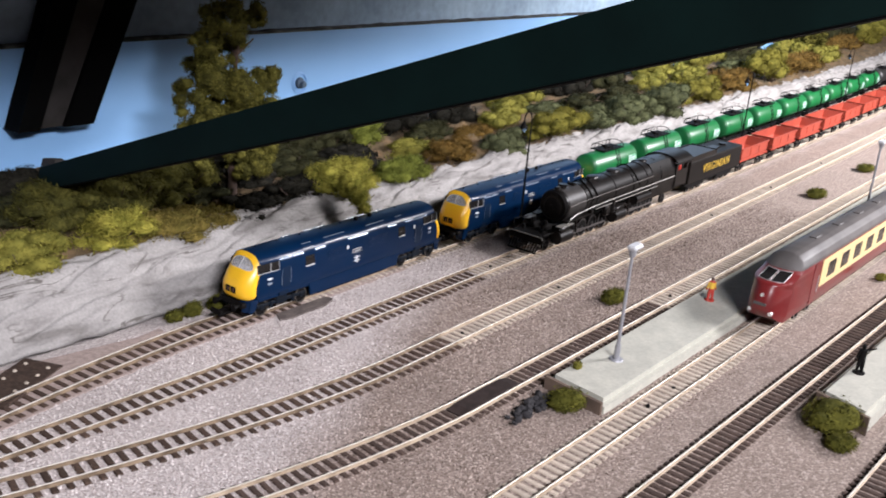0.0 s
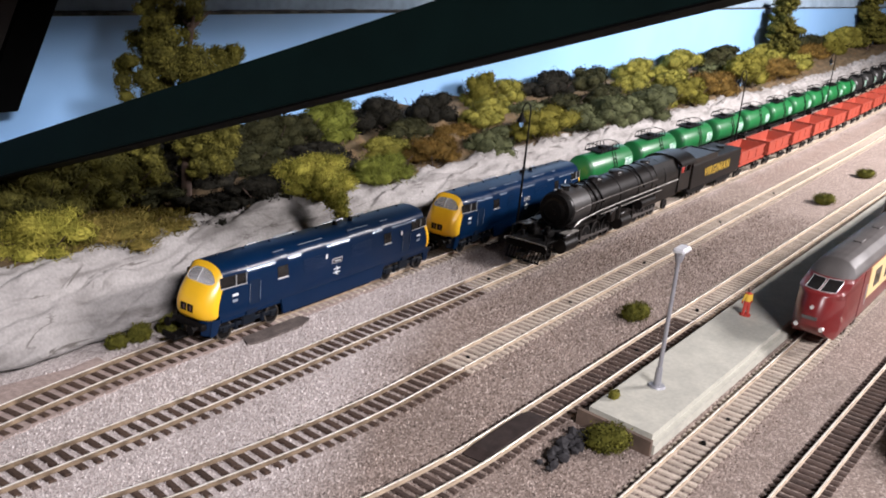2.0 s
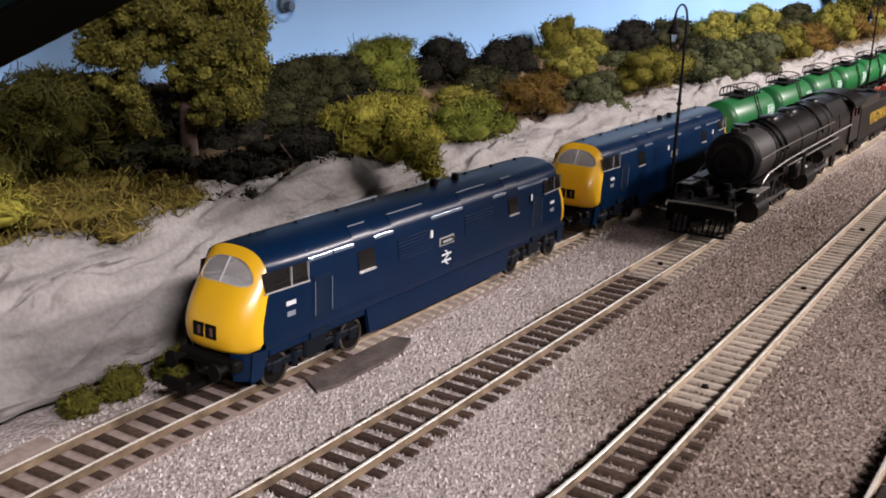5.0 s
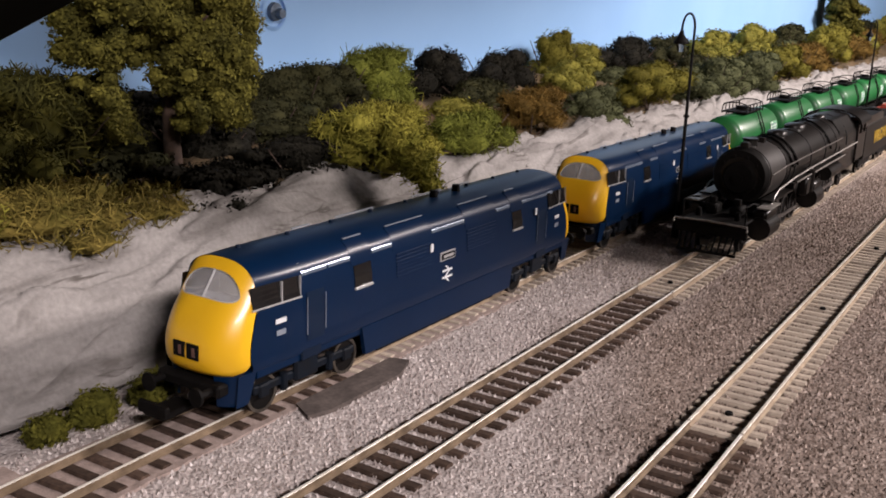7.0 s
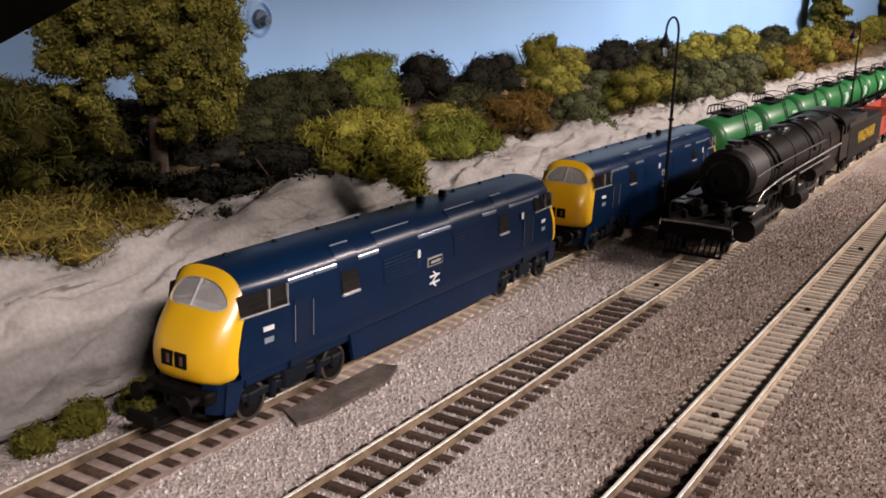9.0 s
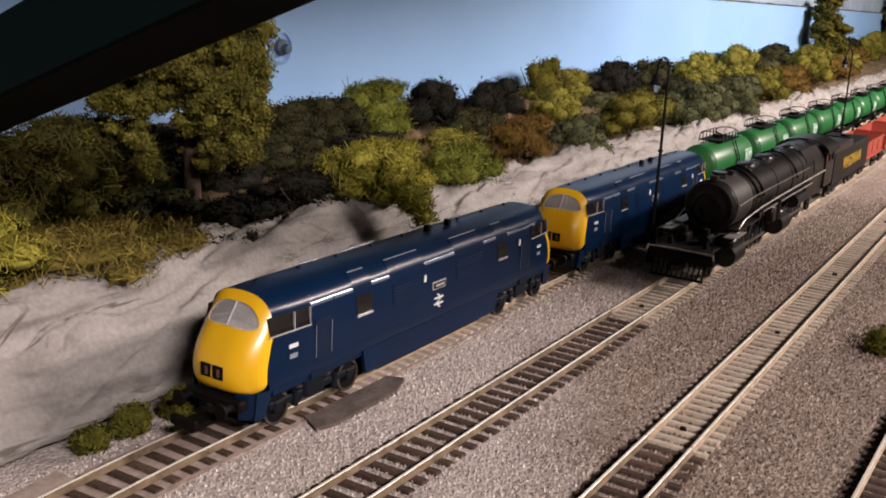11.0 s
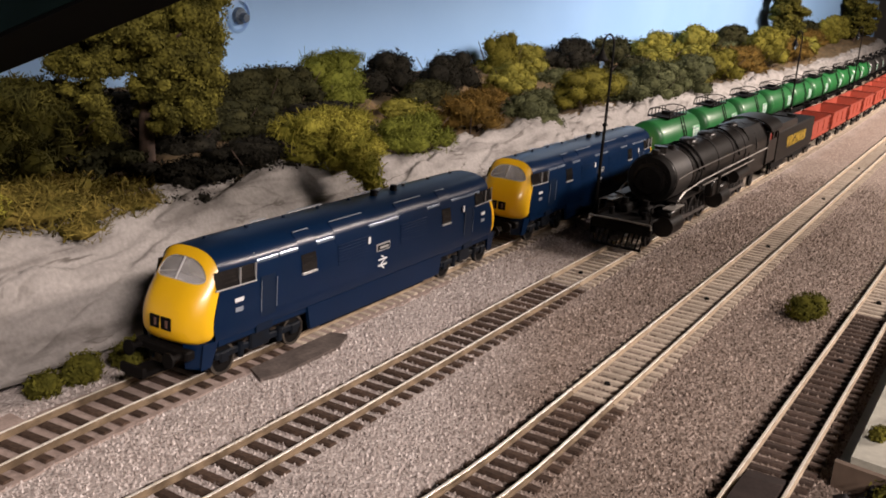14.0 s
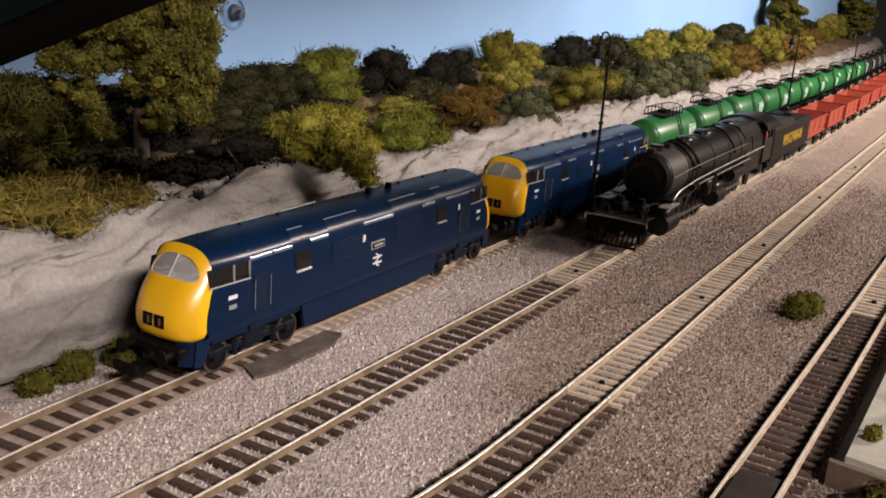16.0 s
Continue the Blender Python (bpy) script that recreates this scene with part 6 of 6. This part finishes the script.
def coach(x0):
    turn = math.degrees(math.atan2(TRACKS[5](x0 + 0.3) - TRACKS[5](x0), 0.3))
    ob = thing("railcar_trailer", x0, TRACKS[5](x0), 0, "maroon and cream trailer coach with grey roof", "coach", "", turn)
    ob.scale = (1.15, 1.15, 1.15)
    L = RAILCAR_L
    half = railcar_half()
    ring = half + [(-y, z) for y, z in reversed(half[:-1])]
    for nm, m_, lo in (("body", M_MAROON, True), ("roof", M_ROOFGREY, False)):
        bm = bmesh.new()
        loft(bm, [[(x, y, z) for y, z in ring] for x in (0.0, L)])
        bmesh.ops.delete(bm, geom=[f for f in bm.faces if len(f.verts) == 4 and (f.calc_center_median().z > 0.0418) == lo], context="FACES")
        part(nm, bm, m_, ob, smooth=50)
    railcar_side(ob, 0.004, L - 0.004, 0.020, 10)
    return ob


railcar(0.2080, TRACKS[5](0.208), -1.72)
coach(0.6290)
coach(1.0500)


# ---- platforms and lineside ----
def platform(name, outline, z, label):
    ob = thing(name, 0, 0, 0, label, "platform", "")
    bm = bmesh.new()
    prism(bm, outline, "z", -0.004, z)
    bmesh.ops.bevel(bm, geom=[e for e in bm.edges if abs(e.verts[0].co.z - z) < 1e-6 and abs(e.verts[1].co.z - z) < 1e-6], offset=0.0040, segments=6, affect="EDGES")
    part("slab", bm, M_CONCRETE, ob, smooth=50)
    return ob


pa = platform("platform", [(-0.007, -0.0870), (-0.014, -0.1375), (1.3, -0.1740), (1.3, -0.1115)], 0.0060, "narrow pale grey platform between the dark track and railcar")
bm = bmesh.new()
loft(bm, [[(-0.0102, -0.0865, -0.005), (-0.0072, -0.0865, -0.005), (-0.0072, -0.0865, 0.0054), (-0.0102, -0.0865, 0.0054)], [(-0.0168, -0.1360, -0.005), (-0.0139, -0.1360, -0.005), (-0.0139, -0.1360, 0.0050), (-0.0168, -0.1360, 0.0050)]])
part("end_board", bm, M_WOODEDGE, pa, "dark brown wooden end board")
pb = platform("platform", [(0.112, -0.2440), (0.098, -0.2830), (1.3, -0.3430), (1.3, -0.3035)], 0.0105, "pale grey platform beyond the dark track")
bm = bmesh.new()
loft(bm, [[(0.109, -0.2435, -0.004), (0.112, -0.2435, -0.004), (0.112, -0.2435, 0.0100), (0.109, -0.2435, 0.0100)], [(0.095, -0.2840, -0.004), (0.098, -0.2840, -0.004), (0.098, -0.2840, 0.0100), (0.095, -0.2840, 0.0100)]])
part("end_board", bm, M_WOODEDGE, pb, "dark brown wooden end board")


def street_lamp(x, y, z, h=0.0850):
    ob = thing("street_lamp", x, y, z, "grey platform lamp post with a white boxy lantern", "lamp post", "platform lamps")
    bm = bmesh.new()
    tube(bm, (0, 0, 0), (0, 0, 0.0012), 0.0058, 0.0050, 16)
    tube(bm, (0, 0, 0.0012), (0, 0, 0.0130), 0.0026, 0.0020, 12)
    part("base", bm, M_POST, ob, smooth=40)
    bm = bmesh.new()
    tube(bm, (0, 0, 0.012), (0, 0, h), 0.0015, 0.0012, 10)
    part("pole", bm, M_POST, ob, smooth=40)
    bm = bmesh.new()
    tube(bm, (0, 0, h - 0.004), (0, 0, h + 0.001), 0.0022, 0.0034, 12)
    part("lamp_holder", bm, M_POST, ob, smooth=40)
    bm = bmesh.new()
    box(bm, (0.0030, 0, h + 0.0030), (0.0135, 0.0075, 0.0038), 0.0012, rot=None)
    part("lantern", bm, M_LAMPWHITE, ob, "white lantern head")
    return ob


street_lamp(0.0535, -0.1100, 0.0060, 0.0870)
street_lamp(0.672, -0.128, 0.0060, 0.0870)
street_lamp(1.25, -0.146, 0.0060, 0.0870)


def gas_lamp(x, y, h=0.128):
    ob = thing("yard_lamp", x, y, -0.003, "tall thin black yard lamp with a swan-neck lantern", "lamp post", "black yard lamps")
    bm = bmesh.new()
    tube(bm, (0, 0, 0), (0, 0, 0.010), 0.0024, 0.0018, 10)
    tube(bm, (0, 0, 0.010), (0, 0, h * 0.55), 0.0013, 0.0010, 10)
    tube(bm, (0, 0, h * 0.55), (0, 0, h * 0.56), 0.0018, 0.0018, 10)
    tube(bm, (0, 0, h * 0.56), (0, 0, h * 0.87), 0.0010, 0.0008, 8)
    part("pole", bm, M_BLACK, ob, smooth=40)
    bm = bmesh.new()
    dx, dy = -0.0038, 0.0062
    pts = [(dx * (1 - math.cos(a)) / 2, dy * (1 - math.cos(a)) / 2, h - 0.0085 + 0.0085 * math.sin(a)) for a in (math.pi * k / 12 for k in range(13))]
    path_tube(bm, [(0, 0, h * 0.86)] + pts + [(dx, dy, h - 0.0115)], 0.0007, 6)
    part("swan_neck", bm, M_BLACK, ob)
    lx, ly, lz = dx, dy, h - 0.0105
    bm = bmesh.new()
    tube(bm, (lx, ly, lz + 0.001), (lx, ly, lz - 0.0015), 0.0010, 0.0016, 12)
    tube(bm, (lx, ly, lz - 0.0015), (lx, ly, lz - 0.0055), 0.0016, 0.0040, 14)
    tube(bm, (lx, ly, lz - 0.0055), (lx, ly, lz - 0.0068), 0.0042, 0.0042, 14)
    hood = part("hood", bm, M_BLACK, ob, smooth=40)
    bm = bmesh.new()
    tube(bm, (lx, ly, lz - 0.0068), (lx, ly, lz - 0.0115), 0.0028, 0.0016, 10)
    part("lamp_glass", bm, M_SMOKED, hood, "small clear lamp glass", smooth=40)
    return ob


gas_lamp(0.265, 0.1165, 0.133)
gas_lamp(0.885, 0.1165, 0.128)
gas_lamp(1.47, 0.130, 0.128)


def tuft(x, y, z, r, h, style, seed, where):
    ob = new("grass_tuft", leaf_mesh("grass_tuft", [(0, 0, h * 0.35, r * 0.85, r * 0.75, h * 0.5), (r * 0.35, 0, h * 0.3, r * 0.5, r * 0.5, h * 0.4), (-r * 0.4, r * 0.1, h * 0.25, r * 0.5, r * 0.5, h * 0.38), (0, -r * 0.3, h * 0.5, r * 0.45, r * 0.4, h * 0.42)], int(900 * max(1, r / 0.008)), 0.0011, LEAF[style], 1.3, seed))
    ob.location = (x, y, z)
    return tagged(ob, f"{STYLE_WORDS[style].replace(' bush', ' tuft')} {where}", "tuft", "lineside tufts")


for i, (x, y, z, r, h, st, wh) in enumerate((
    (0.180, -0.042, -0.003, 0.0150, 0.0150, "moss", "on the ballast between two tracks"), (0.735, -0.050, -0.003, 0.018, 0.014, "moss", "on the ballast between two tracks"),
    (0.965, -0.052, -0.003, 0.018, 0.013, "moss", "on the ballast between two tracks"), (0.455, -0.203, -0.003, 0.008, 0.007, "olive", "beside the railcar"),
    (-0.022, -0.113, -0.003, 0.018, 0.0135, "moss", "at the wooden platform end"), (0.018, -0.097, 0.0060, 0.0042, 0.0060, "olive", "on the platform corner"),
    (0.094, -0.262, -0.003, 0.027, 0.020, "moss", "at the second platform's end"), (0.066, -0.276, -0.003, 0.014, 0.010, "moss", "on the ballast by the platform"),
    (-0.131, 0.1765, -0.003, 0.0085, 0.011, "moss", "at the foot of the rock"), (-0.1135, 0.1765, -0.003, 0.0100, 0.0135, "moss", "at the foot of the rock"),
    (-0.0915, 0.1745, -0.003, 0.0095, 0.0135, "moss", "at the foot of the rock"))):
    tuft(x, y, z, r, h, st, 300 + i, wh)

# uncoupling ramp on the fourth track
bm = bmesh.new()
f4 = TRACKS[4]
rings = []
for x, h in ((-0.090, -0.0026), (-0.082, -0.0004), (-0.050, 0.0002), (-0.030, 0.0), (-0.020, -0.0022)):
    rings.append([(x, f4(x) - 0.0072, -0.0030), (x, f4(x) - 0.0066, h), (x, f4(x) + 0.0066, h), (x, f4(x) + 0.0072, -0.0030)])
loft(bm, rings)
tagged(new("uncoupling_ramp", mesh_of("uncoupling_ramp", bm, M_RAMP)), "dark uncoupling ramp between the rails", "ramp", "")

bm = bmesh.new()
rings = []
for x in steps(-0.55, -0.150, 0.02):
    w = 0.5 * noise.noise(Vector((x * 30, 0, 2))) * 0.004
    y = TRACKS[1](x)
    rings.append([(x, y + 0.010, -0.0045), (x, y + 0.0225 + w + 0.25 * max(0, -0.17 - x), -0.0045), (x, y + 0.0215 + w + 0.25 * max(0, -0.17 - x), -0.0022), (x, y + 0.011, -0.0027)])
loft(bm, rings)
tagged(new("trackbed_strip", mesh_of("trackbed_strip", bm, M_PINKEARTH)), "pinkish brown trackbed strip at the foot of the rock", "trackbed", kind="structure")

# pinkish trackbed under the brown-sleepered stretches, with ragged edges
for number, x_end in ((1, 0.10),):
    f = TRACKS[number]
    bm = bmesh.new()
    rings = []
    for x in steps(-0.55, x_end, 0.004):
        wa = 0.0168 + 0.0016 * noise.noise(Vector((x * 90, number, 2))) + 0.0012 * noise.noise(Vector((x * 260, number, 5)))
        wb = 0.0168 + 0.0016 * noise.noise(Vector((x * 90, number, 12))) + 0.0012 * noise.noise(Vector((x * 260, number, 15)))
        rings.append([(x, f(x) - wa - 0.001, -0.0050), (x, f(x) - wa, -0.0038), (x, f(x) + wb, -0.0038), (x, f(x) + wb + 0.001, -0.0050)])
    loft(bm, rings)
    tagged(new("trackbed", mesh_of("trackbed", bm, M_PINKEARTH)), "pinkish brown gritty trackbed under brown sleepers", "trackbed", kind="structure")

# dark card beside the first track
bm = bmesh.new()
prism(bm, [(-0.064, 0.1345), (-0.0695, 0.1245), (-0.060, 0.1215), (-0.020, 0.1215), (-0.006, 0.1270), (-0.0085, 0.1345)], "z", -0.0050, -0.0027)
tagged(new("card_patch", mesh_of("card_patch", bm, M_PATCH)), "dark grey card patch lying beside the rails", "card", "")


def rubble(x, y, seed, n, spread):
    rng = random.Random(seed)
    bm = bmesh.new()
    for k in range(n):
        c = Vector((x + rng.uniform(-1, 1) * spread[0], y + rng.uniform(-1, 1) * spread[1], -0.0025 + rng.random() * 0.0025))
        r = rng.uniform(0.0012, 0.0036)
        out = bmesh.ops.create_icosphere(bm, subdivisions=1, radius=r, matrix=Matrix.Translation(c))
        for v in out["verts"]:
            v.co = c + (v.co - c) * (0.65 + 0.7 * rng.random())
    o = tagged(new("rubble_heap", mesh_of("rubble_heap", bm, M_RUBBLE)), "heap of black lumpy rubble by the platform end", "rubble", "", "stuff")
    return o


rubble(-0.048, -0.0985, 3, 46, (0.026, 0.0055))
rubble(-0.018, -0.106, 4, 26, (0.010, 0.009))


def figurine(x, y, z, h, material, label, arm):
    """A plain toy figure in one mesh."""
    bm = bmesh.new()
    for s in (-1, 1):
        tube(bm, (s * h * 0.10, 0, 0), (s * h * 0.06, 0, h * 0.48), h * 0.050, h * 0.075, 8)
    tube(bm, (0, 0, h * 0.44), (0, 0, h * 0.82), h * 0.11, h * 0.13, 10)
    tube(bm, (0, 0, h * 0.80), (0, 0, h * 0.88), h * 0.05, h * 0.05, 8)
    bmesh.ops.create_icosphere(bm, subdivisions=2, radius=h * 0.075, matrix=Matrix.Translation((0, 0, h * 0.94)))
    tube(bm, (-h * 0.13, 0, h * 0.78), (-h * 0.20, h * 0.03, h * 0.45), h * 0.04, h * 0.03, 6)
    if arm:
        tube(bm, (h * 0.12, 0, h * 0.78), (h * 0.42, -h * 0.05, h * 0.86), h * 0.04, h * 0.028, 6)
    else:
        tube(bm, (h * 0.13, 0, h * 0.78), (h * 0.20, h * 0.03, h * 0.45), h * 0.04, h * 0.03, 6)
    tube(bm, (0, 0, -0.0004), (0, 0, 0.0005), h * 0.2, h * 0.2, 12)
    o = new("toy_figure", mesh_of("toy_figure", bm, material))
    o.matrix_basis = pose(x, y, z, 0, 0, -40)
    return tagged(o, label, "figurine", "toy figures on the platforms")


M_ORANGE = mat("toy_paint", (0.5, 0.05, 0.03), (0.42, 0.04, 0.03), 260, 0.6)
nt = M_ORANGE.node_tree
xyz = nt.nodes.new("ShaderNodeSeparateXYZ")
bands = nt.nodes.new("ShaderNodeValToRGB")
bands.color_ramp.interpolation = "CONSTANT"
e = bands.color_ramp.elements
e[0].position, e[0].color = 0.0, (0.42, 0.045, 0.03, 1)
e[1].position, e[1].color = 0.52, (0.72, 0.46, 0.05, 1)
e.new(0.80).color = (0.45, 0.05, 0.03, 1)
e.new(0.86).color = (0.10, 0.06, 0.045, 1)
scale = nt.nodes.new("ShaderNodeMath")
scale.operation = "MULTIPLY"
scale.inputs[1].default_value = 1 / 0.0215
nt.links.new(nt.nodes["Texture Coordinate"].outputs["Object"], xyz.inputs["Vector"])
nt.links.new(xyz.outputs["Z"], scale.inputs[0])
nt.links.new(scale.outputs["Value"], bands.inputs["Fac"])
nt.links.new(bands.outputs["Color"], nt.nodes["Principled BSDF"].inputs["Base Color"])
figurine(0.2300, -0.1105, 0.0064, 0.0215, M_ORANGE, "orange and yellow painted toy figure on the platform", False)
figurine(0.166, -0.2570, 0.0108, 0.0235, M_BLACK, "black toy figure with one arm stretched out", True)
